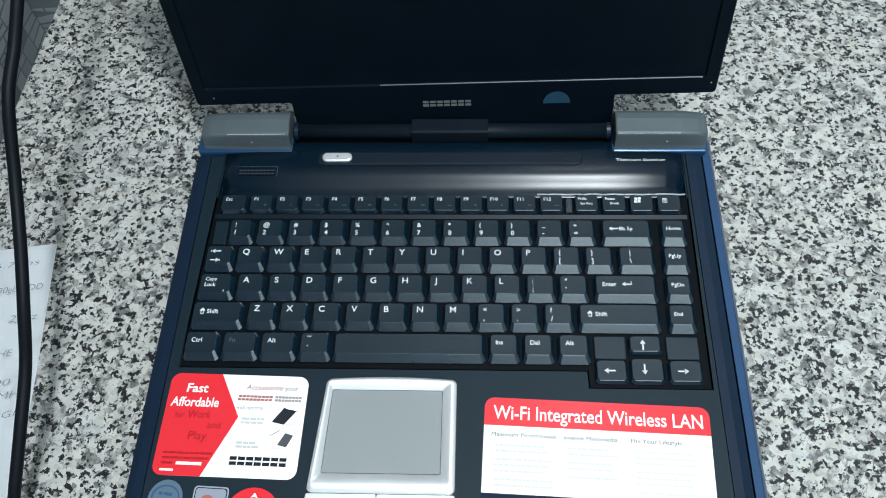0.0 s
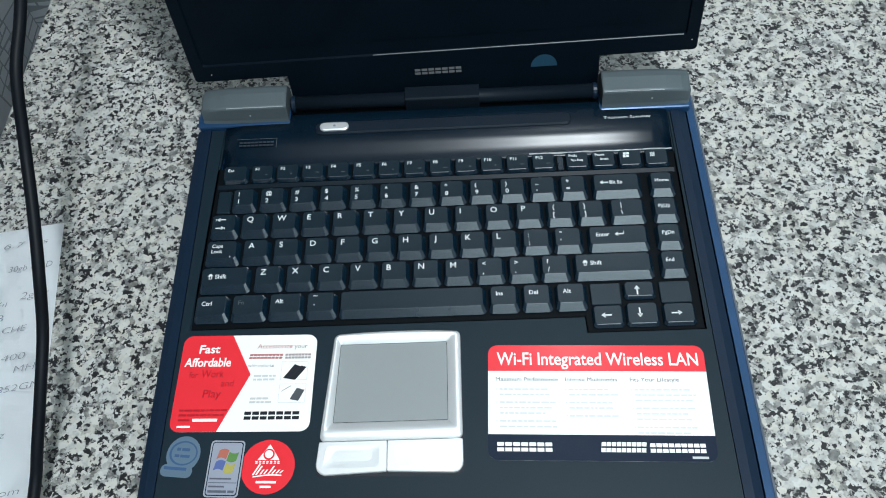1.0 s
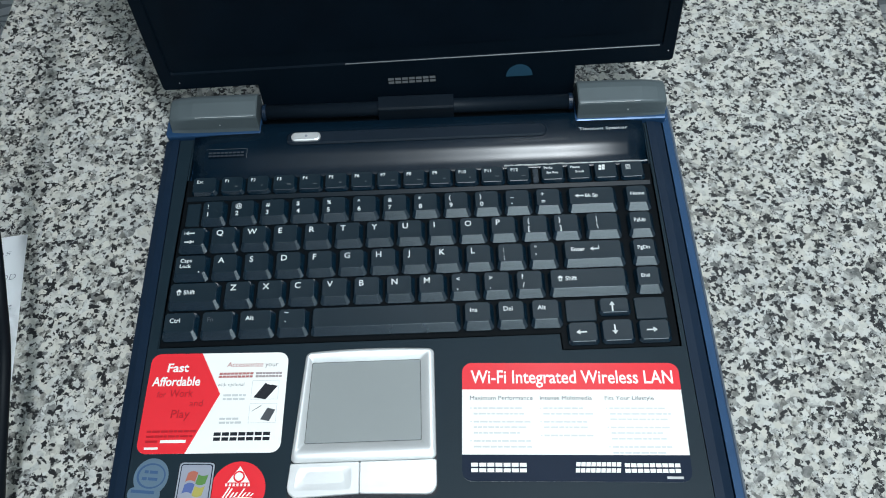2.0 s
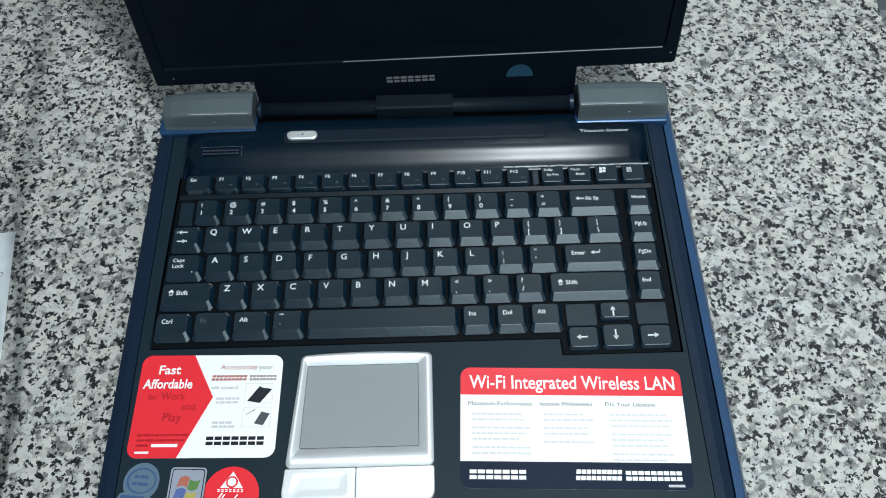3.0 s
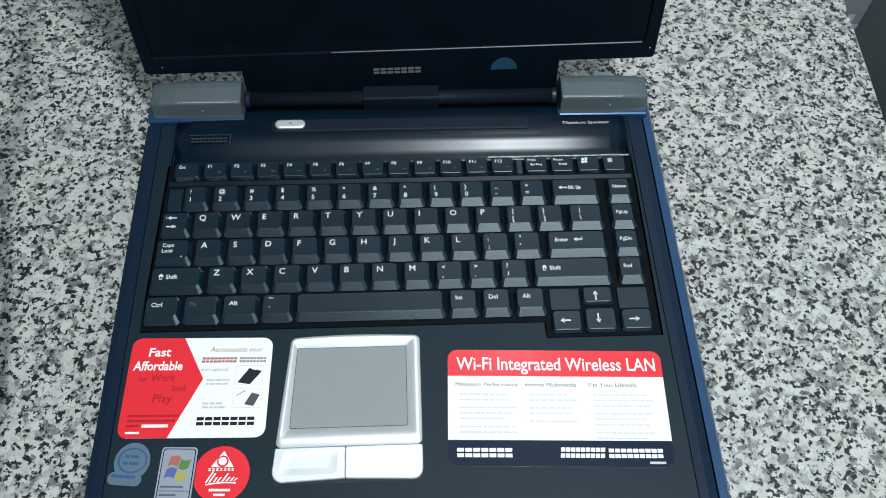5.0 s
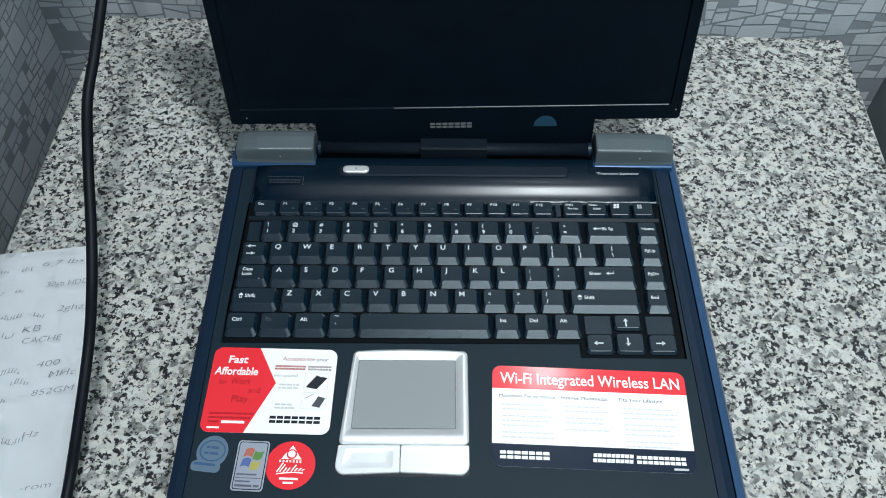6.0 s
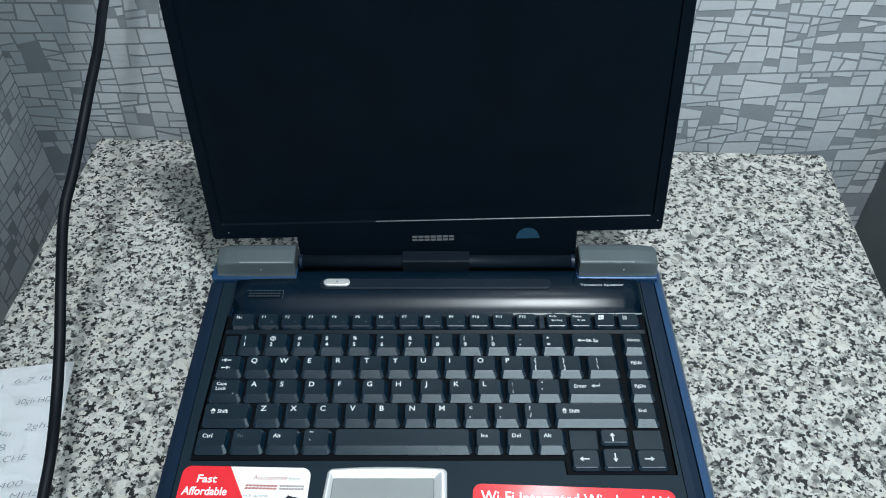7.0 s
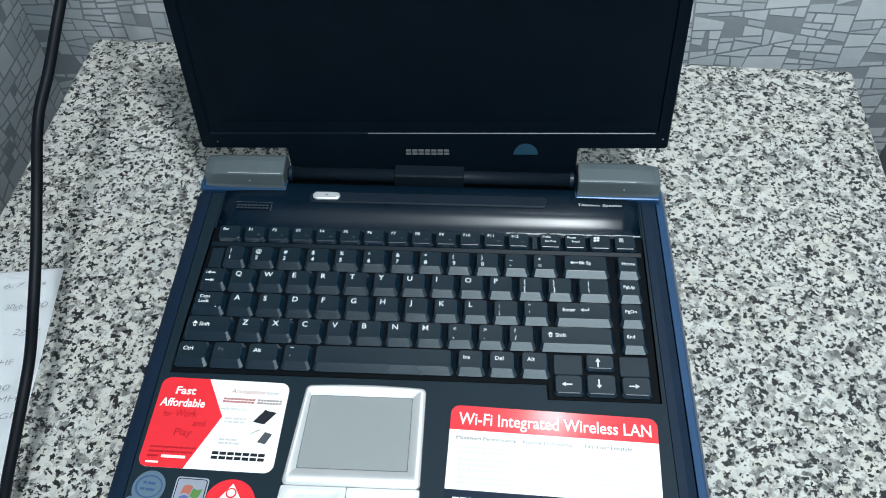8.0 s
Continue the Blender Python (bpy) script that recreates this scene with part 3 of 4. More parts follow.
put_key(105.0, 141.6, ROWS[2], DEEP, [("Enter", 3.0, 3.2, 2.7, LEGEND), (lambda b: bars([(0.0054, -0.002, 0.0004, 0.0022)], arrow(0.003, -0.0018, 0.0056, 180, b)), 14.0, 2.8, 0, LEGEND)])


def shift_mark(b):
    flat([(0, -0.0022), (0.0018, -0.0002), (0.0036, -0.0022)], b)
    return bars([(0.0009, -0.0040, 0.0004, 0.0018), (0.0023, -0.0040, 0.0004, 0.0018), (0.0009, -0.0042, 0.0018, 0.0004)], b)


put_key(-130.5, -100.4, ROWS[3], DEEP, [(shift_mark, 2.6, 2.6, 0, LEGEND), ("Shift", 7.2, 3.6, 2.8, LEGEND)])
for k, name in enumerate("ZXCVBNM"):
    x = -97.8 + 19.15 * k
    put_key(x, x + 17.2, ROWS[3], DEEP, [(name, 2.0, 0.9, 3.9, LEGEND)])
for k, pair in enumerate(("<,", ">.", "?/")):
    x = 36.3 + 19.3 * k
    put_key(x, x + 17.4, ROWS[3], DEEP, both(pair[0], pair[1]))
put_key(94.8, 141.4, ROWS[3], DEEP, [(shift_mark, 3.0, 2.6, 0, LEGEND), ("Shift", 7.8, 3.6, 2.8, LEGEND)])
# space row
for x0, x1, name, ink in ((-131.4, -111.2, "Ctrl", LEGEND), (-109.4, -88.8, "Fn", FAINT), (-87.2, -66.6, "Alt", LEGEND), (43.4, 60.8, "Ins", LEGEND), (62.8, 80.2, "Del", LEGEND), (82.4, 100.4, "Alt", LEGEND)):
    put_key(x0, x1, ROWS[4], DEEP, [(name, 2.2, 2.4, 2.8, ink)])
put_key(-64.8, -46.8, ROWS[4], DEEP, [("~", 2.4, -0.8, 3.2, LEGEND), ("`", 2.6, 6.4, 3.2, LEGEND)])
put_key(-45.0, 41.4, ROWS[4], DEEP, [])
# right-hand column
for y, name in zip(ROWS, ("Home", "PgUp", "PgDn", "End")):
    k = ROWS.index(y)
    put_key(147.2 - 0.5 * k, 162.6 - 0.4 * k, y, DEEP, [(name, 1.6, 3.4, 2.5, LEGEND)])
# arrow keys and the blank plates beside them
LOWKEY = (0.0009, 0.0012, 0.0014, 0.0006)
for x0, x1, y0, deep, turn in ((122.2, 140.2, 135.8, 10.8, 90), (102.8, 120.2, 118.2, 13.6, 180), (122.0, 140.4, 118.2, 14.6, 270), (143.0, 161.2, 118.2, 13.6, 0)):
    put_key(x0, x1, y0, deep, [(lambda b, t=turn: arrow(0.0052, -0.0050, 0.0062, t, b), 1.0, 0.2 if turn != 90 else -0.6, 0, LEGEND)], TOP - FOOT - 0.0012, LOWKEY)
for x0, x1 in ((102.8, 120.4), (143.0, 161.0)):
    part("blank_plate", slab(rrect(x0 * MM, 132.6 * MM, x1 * MM, 146.6 * MM, 0.0008, 2), FOOT, 0.0338, 0.0004), KEYTOP, laptop)
part("side_plate", slab(rrect(-0.1278, 0.2072, -0.1192, 0.2240, 0.0008, 2), FOOT, 0.0330, 0.0004), KEYTOP, laptop)
# function row
SMALL = (0.0006, 0.0013, 0.0013, 0.0004)


def function_mark(k):
    shapes = ([(0, 0, 0.0016, 0.0009)], [(0, 0, 0.001, 0.001)], [(0, 0, 0.0024, 0.0003), (0, 0.0008, 0.0024, 0.0003)], [(0, 0, 0.0026, 0.0006)])
    return lambda b: bars(shapes[k % 4], b)


put_key(-125.6, -109.6, 229.6, 12.6, [("Esc", 1.6, 1.0, 2.3, LEGEND)], 0.0034, SMALL)
for k in range(12):
    x = -107.4 + 16.58 * k
    put_key(x, x + 14.9, 229.6, 12.6, [("F%d" % (k + 1), 1.4, 0.8, 2.4, LEGEND), (function_mark(k), 8.0, 7.0, 0, FAINT)], 0.0034, SMALL)
put_key(96.6, 111.6, 229.6, 12.6, [("PrtSc", 1.0, 0.6, 1.9, LEGEND), ("Sys Req", 2.4, 4.2, 1.7, LEGEND)], 0.0034, SMALL)
put_key(113.4, 128.6, 229.6, 12.6, [("Pause", 1.0, 0.6, 1.9, LEGEND), ("Break", 4.0, 4.2, 1.7, LEGEND)], 0.0034, SMALL)
put_key(130.4, 145.4, 229.6, 12.6, [(lambda b: bars([(0.0014, -0.0024, 0.0018, 0.0018), (0.0035, -0.0022, 0.0018, 0.0018), (0.0011, -0.0045, 0.0018, 0.0018), (0.0032, -0.0043, 0.0018, 0.0018)], b), 0.6, 0.2, 0, LEGEND)], 0.0034, SMALL)
put_key(147.2, 162.2, 229.6, 12.6, [(lambda b: bars([(0.0014, -0.0016 - 0.0009 * j, 0.0030, 0.0005) for j in range(4)] + [(0.0014, -0.0046, 0.0004, 0.0036), (0.0040, -0.0046, 0.0004, 0.0036)], b), 0.8, 0.2, 0, LEGEND)], 0.0034, SMALL)

# ---- touchpad ----


def quad_ring(x0, y0, x1, y1, r, z, skew=0.0):
    """A rounded outline whose left side leans out by skew towards the front."""
    pts = rrect(x0, y0, x1, y1, r, 5)
    return [(x - skew * (y1 - y) / (y1 - y0) * (x1 - x) / (x1 - x0), y, z) for x, y in pts]


def pad_ring(left, front, right, back, r, z, arch=0.0, skew=0.0055):
    """The frame's outline at one height, its rear side arched."""
    pts = quad_ring(left, front, right, back, r, z, skew)
    (ax, ay, _), (bx, by, _) = pts[5], pts[6]
    pts[6:6] = [(ax + (bx - ax) * k / 8, ay + (by - ay) * k / 8, z) for k in range(1, 8)]
    mid, half = (left + right) / 2, (right - left) / 2
    return [(x, y + arch * (1 - ((x - mid) / half) ** 2) * max(0.0, (y - front) / (back - front)) ** 6, z_) for x, y, z_ in pts]


OUTER, INNER = (-0.0466, 0.0556, 0.0258, 0.1187), (-0.0432, 0.0662, 0.0181, 0.1130)
CREST = (-0.0452, 0.0600, 0.0234, 0.1176)
rings = [pad_ring(*OUTER, 0.0030, 0.0325, 0.0014), pad_ring(*OUTER, 0.0030, 0.0346, 0.0014),
         pad_ring(OUTER[0] + 0.0003, OUTER[1] + 0.0002, OUTER[2] - 0.0003, OUTER[3] - 0.0003, 0.0029, 0.0351, 0.0014), pad_ring(*CREST, 0.0018, 0.0358, 0.0010, 0.0050)]
for k in range(1, 7):
    f = k / 6
    side = [a + (b - a) * f for a, b in zip(CREST, INNER)]
    rings.append(pad_ring(*side, 0.0018 - 0.0010 * f, 0.0358 - 0.0025 * f ** 1.6, 0.0010 * (1 - f), 0.0050 - 0.0028 * f))
part("touchpad_bezel", loft(rings, top=False), SILVER, laptop, "silver plastic touchpad frame", smooth=True)
part("touchpad", loft([quad_ring(-0.0429, 0.0665, 0.0178, 0.1127, 0.0006, z, 0.0022) for z in (0.0325, 0.0334)]), PAD, laptop, "matt grey touchpad")
part("touchpad_gap", loft([quad_ring(-0.0470, 0.0362, 0.0262, 0.1193, 0.0040, z, 0.0066) for z in (0.0320, 0.03325)]), INK, laptop, "thin black gap round the touchpad")


def button_ring(x0, y0, x1, y1, radii, z, skew):
    """An outline with its own radius at each corner: upper right, upper left, lower left, lower right."""
    pts = []
    for (cx, cy), a, r in zip(((x1, y1), (x0, y1), (x0, y0), (x1, y0)), (0, 90, 180, 270), radii):
        notch = 0.0013 if cy == y0 and r < 0.002 and abs(cx + 0.0150) < 0.006 else 0.0
        ox, oy = cx + (-r if a in (0, 270) else r), cy + notch + (-r if a in (0, 90) else r)
        for k in range(6):
            b = radians(a + 18 * k)
            pts.append((ox + r * math.cos(b) - skew * (y1 - cy) / (y1 - y0) * (cx == x0), oy + r * math.sin(b), z))
    return pts


for x0, x1, skew, low_left, low_right in ((-0.0521, -0.0151, 0.0010, 0.0055, 0.0006), (-0.0148, 0.0258, 0.0, 0.0006, 0.0055)):
    corner = (0.0006, 0.0006, low_left, low_right)
    rings = [button_ring(x0 + d, 0.0372 + d, x1 - d, 0.0553 - d, [r + 0.0002 for r in corner], z, skew) for d, z in ((0, 0.0325), (0, 0.0346), (0.0004, 0.0350))]
    dent = 0.0005 if skew else 0.0001
    for share, drop in ((0.0040, 0.0), (0.0062, 0.6), (0.0080, 1.0)):
        rings.append(button_ring(x0 + share, 0.0372 + share * 0.9, x1 - share, 0.0551 - share * 0.55, [0.0028] * 4, 0.0350 - dent * drop * 0.6, skew))
    part("touchpad_button", loft(rings), SILVER, laptop, "silver touchpad button", smooth=False)

part("lid_catch", slab(rrect(-0.0004, 0.0052, 0.0160, 0.0232, 0.0028, 5), 0.0322, 0.0335, 0.0006), TRAY, laptop, "black lid catch at the front edge")

# ---- stickers ----
DECK_Z = 0.0331


def sheet(name, pts, layer, material, parent, m, label=""):
    """One printed layer of a sticker."""
    bm = flat(pts, m=m @ Matrix.Translation((0, 0, layer * 0.00009)))
    return part(name, bm, material, parent, label)


def sticker(name, pts, m, material, label):
    return part(name, slab(pts, 0.0, 0.00012, m=m), material, laptop, label)


def place(x, y, turn):
    return Matrix.Translation((x, y, DECK_Z)) @ Matrix.Rotation(radians(turn), 4, "Z")


def blocks(x, y, w, h, n, bm, m, gap=0.12, lean=0.0):
    """A row of plain paired bars in place of a trade name."""
    step = w / n
    for k in range(n):
        a, b = x + k * step, x + (k + 1 - gap) * step
        for low_, high in ((0.0, 0.41), (0.59, 1.0)):
            flat([(a + lean * h * low_, y + h * low_), (b + lean * h * low_, y + h * low_), (b + lean * h * high, y + h * high), (a + lean * h * high, y + h * high)], bm, m)
    return bm


def scatter(x, y, w, lines, step, h, rng, bm, m):
    """Small print that cannot be read: broken bars."""
    for k in range(lines):
        at = x
        while at < x + w * rng.uniform(0.75, 1.0):
            n = rng.uniform(0.0016, 0.0045)
            bars([(at, y - k * step, min(n, x + w - at), h)], bm, m)
            at += n + 0.0005
    return bm


rng = random.Random(11)
# white and red sticker
m = place(-0.0968, 0.0920, -1.3)
W, Hh = 0.0392, 0.0290
left = sticker("advert_sticker", rrect(-W, -Hh, W, Hh, 0.0055, 6), m, WHITE, "glossy white and red advertising sticker")
red = [p for p in rrect(-W, -Hh, W, Hh, 0.0055, 6) if p[0] < -0.02]
top_red = (-0.0105, Hh)
red = [p for p in red if p[1] > 0] + [p for p in red if p[1] <= 0] + [(-0.0125, -Hh), (0.0026, 0.0045), top_red]
sheet("red_field", red, 2, RED, left, m)
UP = Matrix.Translation((0, 0, 0.00027))
for words, cap, x, y, w, ink in (("Fast", 0.0052, -0.0232, 0.0180, 0.0122, WHITE), ("Affordable", 0.0054, -0.0232, 0.0097, 0.0272, WHITE),
                                 ("for", 0.0035, -0.0303, 0.0030, 0.0050, DARK_RED), ("Work", 0.0047, -0.0192, 0.0030, 0.0130, DARK_RED), ("and", 0.0040, -0.0100, -0.0025, 0.0075, DARK_RED), ("Play", 0.0048, -0.0180, -0.0090, 0.0105, DARK_RED)):
    letters("lettering", words, cap, (x, y, 0), ink, left, m @ UP, width=w, shear=0.06, bold=0.022 if ink is WHITE else 0.006, centre=True)
letters("lettering", "Accessorize", 0.0030, (0.0148, 0.0205, 0), ROSE, left, m @ UP, width=0.0205, shear=0.12, centre=True)
letters("lettering", "your", 0.0028, (0.0300, 0.0205, 0), plain("mid_grey_print", (0.25, 0.23, 0.23), 0.3), left, m @ UP, width=0.0075, centre=True)
tagged(part("name_bar", blocks(0.0005, 0.0140, 0.0195, 0.0031, 9, bmesh.new(), m @ UP, 0.15, 0.15), ROSE, left), kind="stuff")
tagged(part("model_bar", blocks(0.0215, 0.0140, 0.0150, 0.0031, 8, bmesh.new(), m @ UP, 0.15), plain("model_grey", (0.33, 0.27, 0.27), 0.3), left), kind="stuff")
letters("lettering", "with optional", 0.0021, (0.0005, 0.0090, 0), plain("warm_grey_print", (0.30, 0.30, 0.30), 0.3), left, m @ UP, width=0.0150)
tagged(part("small_print", scatter(0.0045, 0.0030, 0.0130, 2, 0.0022, 0.0012, rng, scatter(0.0040, -0.0105, 0.0130, 2, 0.0022, 0.0012, rng, bmesh.new(), m @ UP), m @ UP), GREY_INK, left), kind="stuff")
tagged(part("red_print", scatter(-0.0350, -0.0172, 0.0270, 2, 0.0028, 0.0012, rng, bars([(-0.0350, -0.0228, 0.0065, 0.0012)], m=m @ UP), m @ UP), DARK_RED, left), kind="stuff")
tagged(part("white_print", bars([(-0.0268, -0.0231, 0.0140, 0.0017), (-0.0350, -0.0266, 0.0075, 0.0012)], m=m @ UP), WHITE, left), kind="stuff")
for y in (0.0065, -0.0070):
    frame_bars = [(0.0200, y - 0.0055, 0.0150, 0.0002), (0.0200, y + 0.0055, 0.0150, 0.0002), (0.0200, y - 0.0055, 0.0002, 0.0110), (0.0350, y - 0.0055, 0.0002, 0.0110)]
    part("picture_frame", bars(frame_bars, m=m @ UP), GREY_INK, left)
shape = flat([(0.0215, 0.0022), (0.0285, 0.0010), (0.0345, 0.0088), (0.0275, 0.0106)], m=m @ UP)
part("drive_picture", shape, INK, left)
part("drive_label", flat([(0.0282, 0.0100), (0.0310, 0.0092), (0.0316, 0.0102), (0.0288, 0.0110)], m=m @ UP @ UP), WHITE, left)
shape = flat([(0.0265, -0.0105), (0.0315, -0.0115), (0.0345, -0.0050), (0.0300, -0.0038)], m=m @ UP)
flat([(0.0212, -0.0060), (0.0262, -0.0030), (0.0270, -0.0020), (0.0220, -0.0052)], shape, m @ UP)
part("adapter_picture", shape, plain("picture_grey", (0.07, 0.075, 0.085), 0.3), left)
tagged(part("trade_bar", blocks(0.0020, -0.0222, 0.0315, 0.0047, 7, bmesh.new(), m @ UP, 0.15), INK, left, "black blocks in place of a trade name"), kind="stuff")

# red, white and navy sticker
m = place(0.1005, 0.0742, -2.2)
W, Hh = 0.0603, 0.0332
wide = sticker("feature_sticker", rrect(-W, -Hh, W, Hh, 0.0055, 6), m, WHITE, "glossy red, white and navy feature sticker")
pts = rrect(-W, -Hh, W, Hh, 0.0055, 6)
sheet("red_band", [(W, 0.0175)] + [p for p in pts if p[1] > 0.02] + [(-W, 0.0175)], 2, RED, wide, m)
low = [p for p in pts if p[1] < -0.02]
sheet("navy_band", [(-W, -0.0190)] + low + [(W, -0.0190)], 2, NAVY, wide, m)
letters("lettering", "Wi-Fi Integrated Wireless LAN", 0.0078, (-0.0555, 0.0212, 0), WHITE, wide, m @ UP, width=0.1120, bold=0.012)
for words, x, w in (("Maximum Performance", -0.0560, 0.0345), ("Intense Multimedia", -0.0175, 0.0285), ("Fits Your Lifestyle", 0.0180, 0.0268)):
    letters("lettering", words, 0.0024, (x, 0.0115, 0), plain("dark_grey_print", (0.07, 0.07, 0.08), 0.3), wide, m @ UP, width=w)
fine = bmesh.new()
for x, w, groups in ((-0.0540, 0.0310, (2, 3, 2)), (-0.0160, 0.0270, (2, 2, 1)), (0.0200, 0.0330, (3, 3, 2))):
    y = 0.0062
    for g in groups:
        bars([(x - 0.0018, y + 0.0002, 0.0007, 0.0007)], fine, m @ UP)
        scatter(x, y, w, g, 0.0031, 0.0010, rng, fine, m @ UP)
        y -= g * 0.0031 + 0.0014
tagged(part("small_print", fine, plain("pale_grey_print", (0.66, 0.66, 0.65), 0.25, vary=0.08, relief=0), wide), kind="stuff")
tagged(part("trade_bar", blocks(-0.0555, -0.0284, 0.0300, 0.0050, 7, bmesh.new(), m @ UP, 0.15), WHITE, wide, "white blocks in place of a trade name"), kind="stuff")
tagged(part("name_bar", blocks(-0.0005, -0.0284, 0.0240, 0.0055, 9, bmesh.new(), m @ UP, 0.15, 0.12), WHITE, wide), kind="stuff")
tagged(part("model_bar", blocks(0.0255, -0.0284, 0.0295, 0.0050, 9, bmesh.new(), m @ UP, 0.15), WHITE, wide), kind="stuff")
part("code_bar", bars([(0.0470, -0.0316, 0.0085, 0.0013)], m=m @ UP), GREY_INK, wide)


def disc(x, y, rx, ry, n=28, a0=0.0, a1=360.0):
    return [(x + rx * math.cos(radians(a0 + (a1 - a0) * k / n)), y + ry * math.sin(radians(a0 + (a1 - a0) * k / n))) for k in range(n)]


# small badges
m = place(-0.1275, 0.0500, -6)
badge = sticker("processor_badge", disc(0.001, 0.0015, 0.0093, 0.0100), m, PALE_BLUE, "pale blue processor badge")
part("badge_foot", slab(rrect(-0.0095, -0.0112, 0.0080, -0.0045, 0.003, 4), 0.0, 0.00010, m=m), PALE_BLUE, badge)
ring = bmesh.new()
loft([[(*p, 0.0) for p in disc(0.001, 0.002, 0.0078, 0.0068)], [(*p, 0.0) for p in disc(0.0012, 0.002, 0.0068, 0.0059)]], ring, False, False, m @ UP)
part("badge_swirl", ring, MID_BLUE, badge)
tagged(part("badge_print", bars([(-0.0030, 0.0032, 0.0022, 0.0016), (-0.0002, 0.0032, 0.0044, 0.0016), (-0.0036, -0.0004, 0.0026, 0.0015), (-0.0004, -0.0004, 0.0052, 0.0015), (-0.0078, -0.0074, 0.0125, 0.0016)], m=m @ UP), MID_BLUE, badge), kind="stuff")
m = place(-0.1027, 0.0428, -2.5)
badge = sticker("system_badge", rrect(-0.0098, -0.0158, 0.0098, 0.0158, 0.0022, 4), m, INK, "silver system badge with four-colour flag")
sheet("badge_rim", rrect(-0.0094, -0.0154, 0.0094, 0.0154, 0.002, 4), 2, FOIL, badge, m)
sheet("badge_field", rrect(-0.0086, -0.0146, 0.0086, 0.0146, 0.0016, 4), 3, NAVY, badge, m)
sheet("badge_face", rrect(-0.0081, -0.0141, 0.0081, 0.0141, 0.0014, 4), 4, plain("badge_face_lilac", (0.33, 0.35, 0.42), 0.36, metal=0.2), badge, m)
for (x, y), ink in zip(((-0.0052, 0.0050), (0.0004, 0.0042), (-0.0062, -0.0012), (-0.0006, -0.0020)), FLAG):
    wave = [(0.0053 * k / 6, 0.0009 * math.sin(math.pi * k / 6) * (1 if x < -0.003 else -1)) for k in range(7)]
    sheet("flag_pane", [(x + a, y + b) for a, b in wave] + [(x + a + 0.0011, y + b + 0.0049) for a, b in wave[::-1]], 5.5, ink, badge, m)
part("badge_print", bars([(-0.0072, -0.0060, 0.0118, 0.0009), (-0.0078, -0.0079, 0.0156, 0.0004), (-0.0072, -0.0102, 0.0086, 0.0009), (-0.0072, -0.0130, 0.0100, 0.0013), (0.0036, -0.0130, 0.0034, 0.0013)],
                         m=m @ Matrix.Translation((0, 0, 0.0005))), plain("badge_grey_print", (0.09, 0.10, 0.13), 0.4), badge)
m = place(-0.0793, 0.0432, -2)
badge = sticker("round_badge", disc(0, 0, 0.0146, 0.0148, 40), m, RED, "round red and white badge")
tri = flat([(-0.0060, 0.0036), (0.0060, 0.0036), (0.0, 0.0122)], m=m @ UP)
part("badge_triangle", tri, WHITE, badge)
part("badge_eye", flat(disc(0, 0.0066, 0.0031, 0.0031, 20), m=m @ UP @ UP), RED, badge)
part("badge_pupil", flat(disc(0, 0.0066, 0.0022, 0.0022, 16), m=m @ UP @ UP @ UP), WHITE, badge)
tagged(part("badge_print", blocks(-0.0070, 0.0016, 0.0140, 0.0014, 7, bars([(-0.0055, -0.0090, 0.0110, 0.0013), (-0.0030, -0.0114, 0.0060, 0.0012)], m=m @ UP), m @ UP, 0.4), WHITE, badge), kind="stuff")
script = bmesh.new()
for k, (x, high) in enumerate(((-0.0080, 0.0058), (-0.0062, 0.0050), (-0.0040, 0.0030), (-0.0020, 0.0030), (0.0004, 0.0050), (0.0024, 0.0030), (0.0046, 0.0030), (0.0066, 0.0026))):
    flat([(x, -0.0046 + 0.00016 * k), (x + 0.0009, -0.0046 + 0.00016 * k), (x + 0.0009 + high * 0.55, -0.0046 + high), (x + high * 0.55, -0.0046 + high)], script, m @ UP)
swoosh = [(-0.0075 + 0.0155 * k / 8, -0.0060 + 0.0012 * math.sin(k / 8 * 2.2)) for k in range(9)]
for (ax, ay), (bx, by) in zip(swoosh, swoosh[1:]):
    flat([(ax, ay), (bx, by), (bx, by + 0.0007), (ax, ay + 0.0007)], script, m @ UP)
tagged(part("badge_script", script, WHITE, badge, "slanting white strokes in place of a trade name"), kind="stuff")

# ---- lid ----
LID = Matrix.Translation((0.0187, 0.3060, 0.0518)) @ Matrix.Rotation(radians(-9.0), 4, "X") @ Matrix.Rotation(radians(-1.5), 4, "Y")
FACE = LID @ Matrix.Rotation(radians(90), 4, "X")  # x across, y up the lid, z out of the screen


def lid_rings(steps):
    return [[(x, y, z) for x, y in rrect(-w, low_, w, high, r, 4)] for w, low_, high, r, z in steps]


shell = loft(lid_rings([(0.160, 0.006, 0.262, 0.008, -0.0150), (0.1665, 0.001, 0.268, 0.004, -0.0135), (0.1690, -0.0005, 0.2702, 0.0025, -0.010), (0.1690, -0.0005, 0.2702, 0.0025, -0.0045)]), m=FACE)
part("lid_shell", shell, BLUE, laptop, "navy blue lid shell")
frame_rings = lid_rings([(0.1690, -0.0005, 0.2702, 0.0025, -0.0044), (0.1688, -0.0003, 0.2700, 0.0025, -0.0010), (0.1680, 0.0005, 0.2692, 0.002, 0.0),
                         (0.1606, 0.0125, 0.2600, 0.002, 0.0), (0.1600, 0.0132, 0.2594, 0.0018, -0.0016)])
part("lid_bezel", loft(frame_rings, bottom=False, top=False, m=FACE), BEZEL, laptop, "black plastic screen bezel")
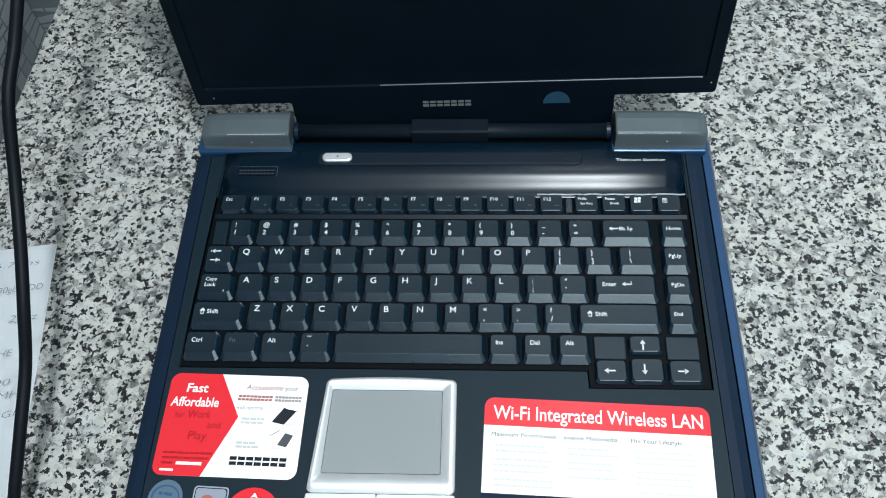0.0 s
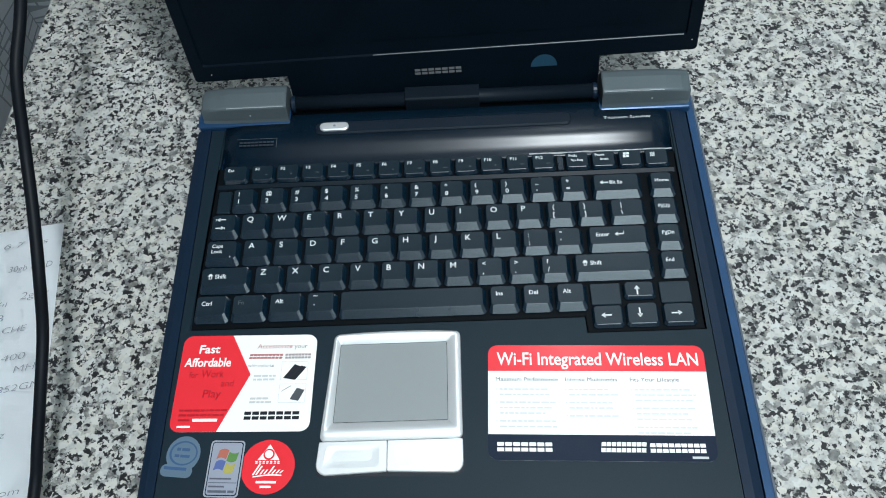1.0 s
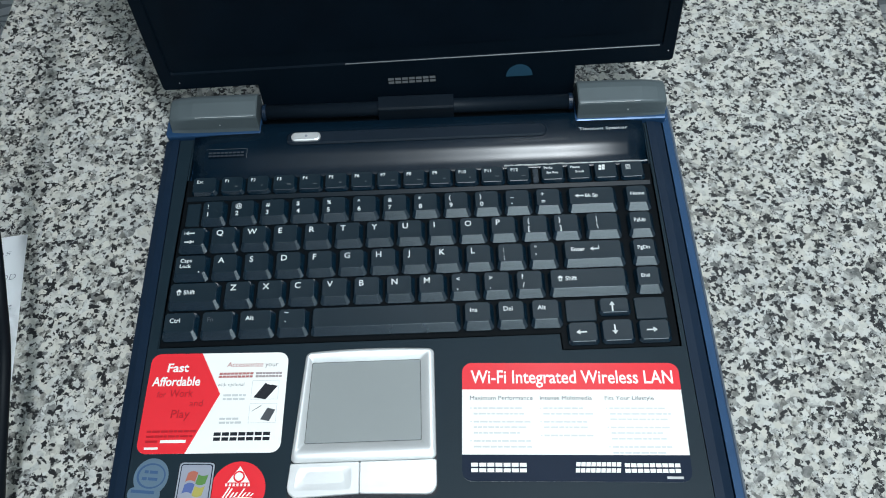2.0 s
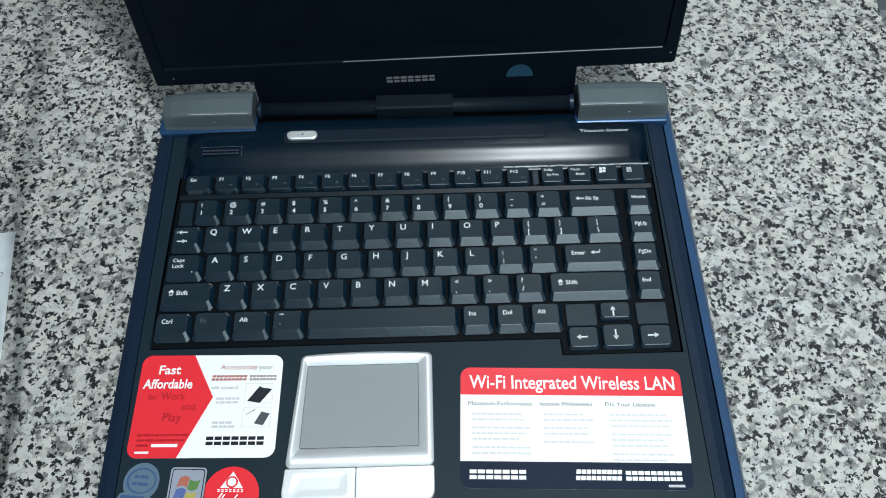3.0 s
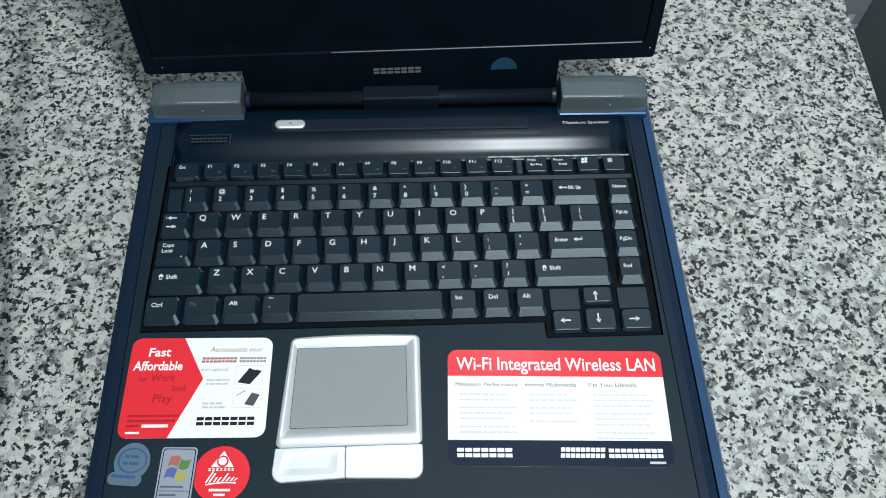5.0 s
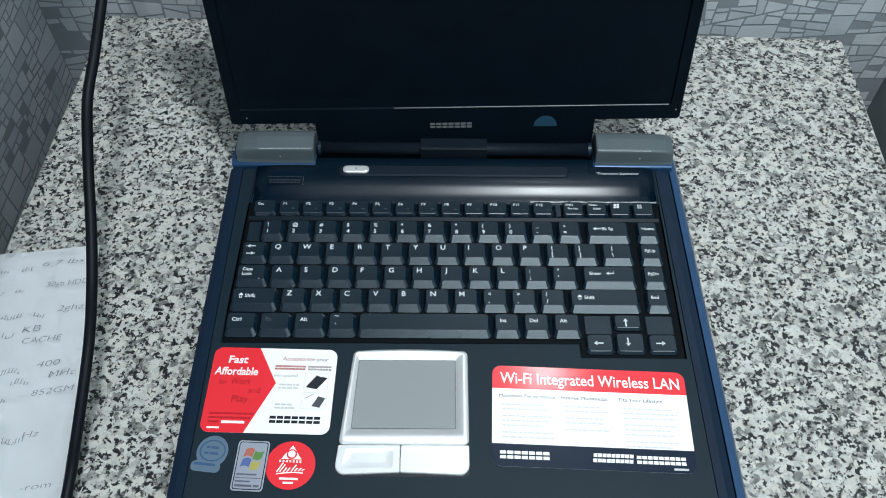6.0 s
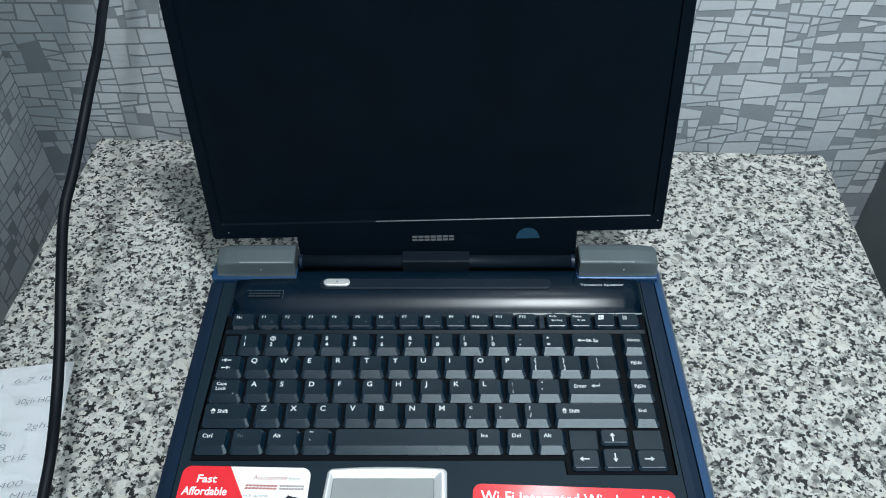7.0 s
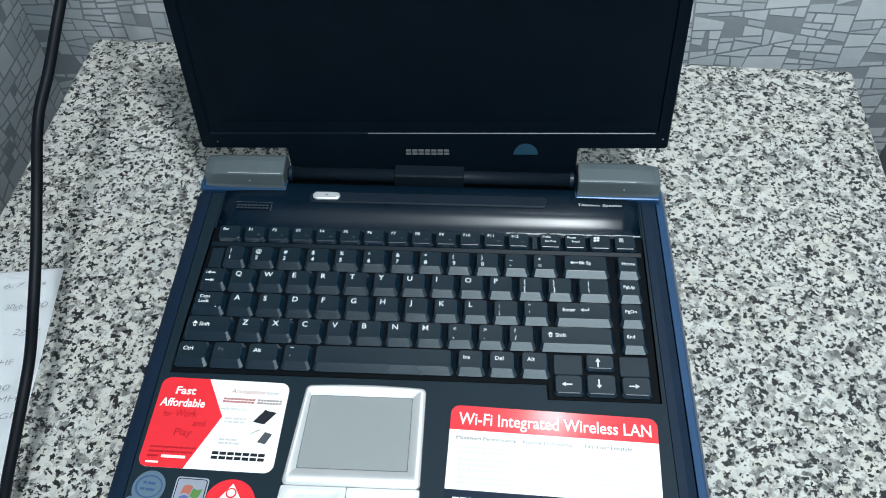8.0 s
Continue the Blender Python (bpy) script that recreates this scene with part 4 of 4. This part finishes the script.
part("screen_border", loft(lid_rings([(0.1606, 0.0126, 0.2600, 0.002, -0.0040), (0.1606, 0.0126, 0.2600, 0.002, -0.0016)]), m=FACE), BEZEL, laptop)
part("screen", loft(lid_rings([(0.1515, 0.0235, 0.2520, 0.001, -0.0015), (0.1515, 0.0235, 0.2520, 0.001, -0.0012)]), m=FACE), SCREEN, laptop, "switched-off dark screen")
# the glint on the lip under the screen, put in as a thin grey strip
part("screen_glint", loft([[(x, 0.0122, -0.0002), (x, 0.0130, 0.0001), (x, 0.0134, -0.0003)] for x in (-0.045, 0.1585)], m=FACE), plain("glint_grey", (0.12, 0.13, 0.14), 0.3), laptop)
chin = loft([[(x, y, z) for x, y in rrect(-0.1055, -0.0245, 0.1055, 0.0020, 0.0015, 3)] for z in (-0.0120, -0.0008)] +
            [[(x, y, 0.0) for x, y in rrect(-0.1048, -0.0238, 0.1048, 0.0020, 0.0012, 3)]], m=FACE @ Matrix.Translation((0, 0, -0.0002)))
part("lid_chin", chin, BEZEL, laptop)
ON = FACE @ Matrix.Translation((0, 0, 0.0002))
tagged(part("trade_bar", blocks(-0.0185, -0.0054, 0.0322, 0.0048, 7, bmesh.new(), ON, 0.18), plain("logo_silver", (0.22, 0.23, 0.24), 0.4, metal=0.3), laptop, "silver blocks in place of a trade name"), kind="stuff")
part("half_disc_sticker", flat(disc(0.0683, -0.0052, 0.0088, 0.0098, 20, 0, 189), m=ON), TEAL, laptop, "teal half-disc sticker")
for x, y in ((0.1645, 0.0085), (-0.1560, 0.0060), (0.1655, 0.1960)):
    part("bezel_dot", flat(disc(x, y, 0.0005, 0.0005, 8), m=ON), GREY_INK, laptop)

# ---- paper and cable ----
PAPER = Matrix.Translation((-0.2440, 0.2250, 0.0005)) @ Matrix.Rotation(radians(6.5), 4, "Z")
bm = bmesh.new()
NX, NY = 12, 20
grid = [[bm.verts.new(PAPER @ Vector((-0.118 * (1 - i / NX), -0.215 * (1 - j / NY), 0.0012 + 0.0009 * math.sin(i * 0.7) * math.sin(j * 0.4)))) for j in range(NY + 1)] for i in range(NX + 1)]
for i in range(NX):
    for j in range(NY):
        bm.faces.new((grid[i][j], grid[i + 1][j], grid[i + 1][j + 1], grid[i][j + 1]))
bmesh.ops.solidify(bm, geom=list(bm.faces), thickness=0.0003)
note = part("paper_sheet", bm, SHEET, smooth=True)
tagged(note, "white sheet of paper with pencil notes lying on granite", "paper")
ink = bmesh.new()
rng = random.Random(4)
NOTES = (("6.7 lbs", -0.0384, -0.0162, 0.0295, 0.0042), ("30gb HDD", -0.0330, -0.0350, 0.0290, 0.0046), ("2ghz", -0.0225, -0.0565, 0.0185, 0.0050), ("KB", -0.0436, -0.0715, 0.0120, 0.0050), ("CACHE", -0.0421, -0.0805, 0.0265, 0.0044),
         ("400", -0.0290, -0.1000, 0.0150, 0.0046), ("MHz", -0.0202, -0.1085, 0.0175, 0.0048), ("852GM", -0.0290, -0.1212, 0.0270, 0.0044), ("Hz", -0.0300, -0.1508, 0.0105, 0.0044), ("-rom", -0.0252, -0.1858, 0.0185, 0.0042))
for words, x, y, w, cap in NOTES:
    lean = Matrix.Rotation(radians(rng.uniform(1.5, 4.0)), 4, "Z")
    letters("handwriting", words, cap, (0, 0, 0), PEN, note, PAPER @ Matrix.Translation((x, y, 0.0031)) @ lean, width=w, shear=0.2, bold=-0.018)
for row, (_, start, y, _, _) in enumerate(NOTES):
    x = -0.112 + rng.uniform(0, 0.01)
    end = start - 0.012
    while x < end:
        word = rng.uniform(0.006, 0.016)
        for k in range(int(word / 0.0021)):
            sx, sy = x + k * 0.0021, y - 0.0030 + 0.0009 * math.sin(row + k)
            h = rng.uniform(0.0016, 0.0042)
            tip = rng.uniform(0.0003, 0.0014)
            flat([(sx, sy), (sx + 0.00042, sy), (sx + 0.00042 + tip, sy + h), (sx + tip, sy + h)], ink, PAPER @ Matrix.Translation((0, 0, 0.0028)))
            if rng.random() < 0.5:
                flat([(sx, sy), (sx + 0.0017, sy + 0.0003), (sx + 0.0017, sy + 0.0006), (sx, sy + 0.0003)], ink, PAPER @ Matrix.Translation((0, 0, 0.0028)))
        x += word + rng.uniform(0.004, 0.010)
tagged(part("pencil_strokes", ink, PEN, note, "grey unreadable pencil strokes"), kind="stuff")

way = [(-0.222, -0.300, 0.0040), (-0.216, -0.140, 0.0040), (-0.213, -0.040, 0.0060), (-0.2115, 0.034, 0.020), (-0.2080, 0.058, 0.0350), (-0.2045, 0.085, 0.0520), (-0.2030, 0.112, 0.0660), (-0.2005, 0.135, 0.0870), (-0.2025, 0.163, 0.1030),
       (-0.2065, 0.196, 0.1210), (-0.2060, 0.226, 0.1470), (-0.2040, 0.252, 0.1600), (-0.2000, 0.276, 0.1780), (-0.1990, 0.298, 0.1890), (-0.2000, 0.330, 0.1990), (-0.2060, 0.372, 0.2070), (-0.2080, 0.430, 0.2250), (-0.2050, 0.480, 0.2550), (-0.2020, 0.509, 0.2800)]
tagged(part("power_cable", tube(way, 0.0033, 14, 6), RUBBER, smooth=True), "thick black power cable looping over the table towards the wall", "cable")
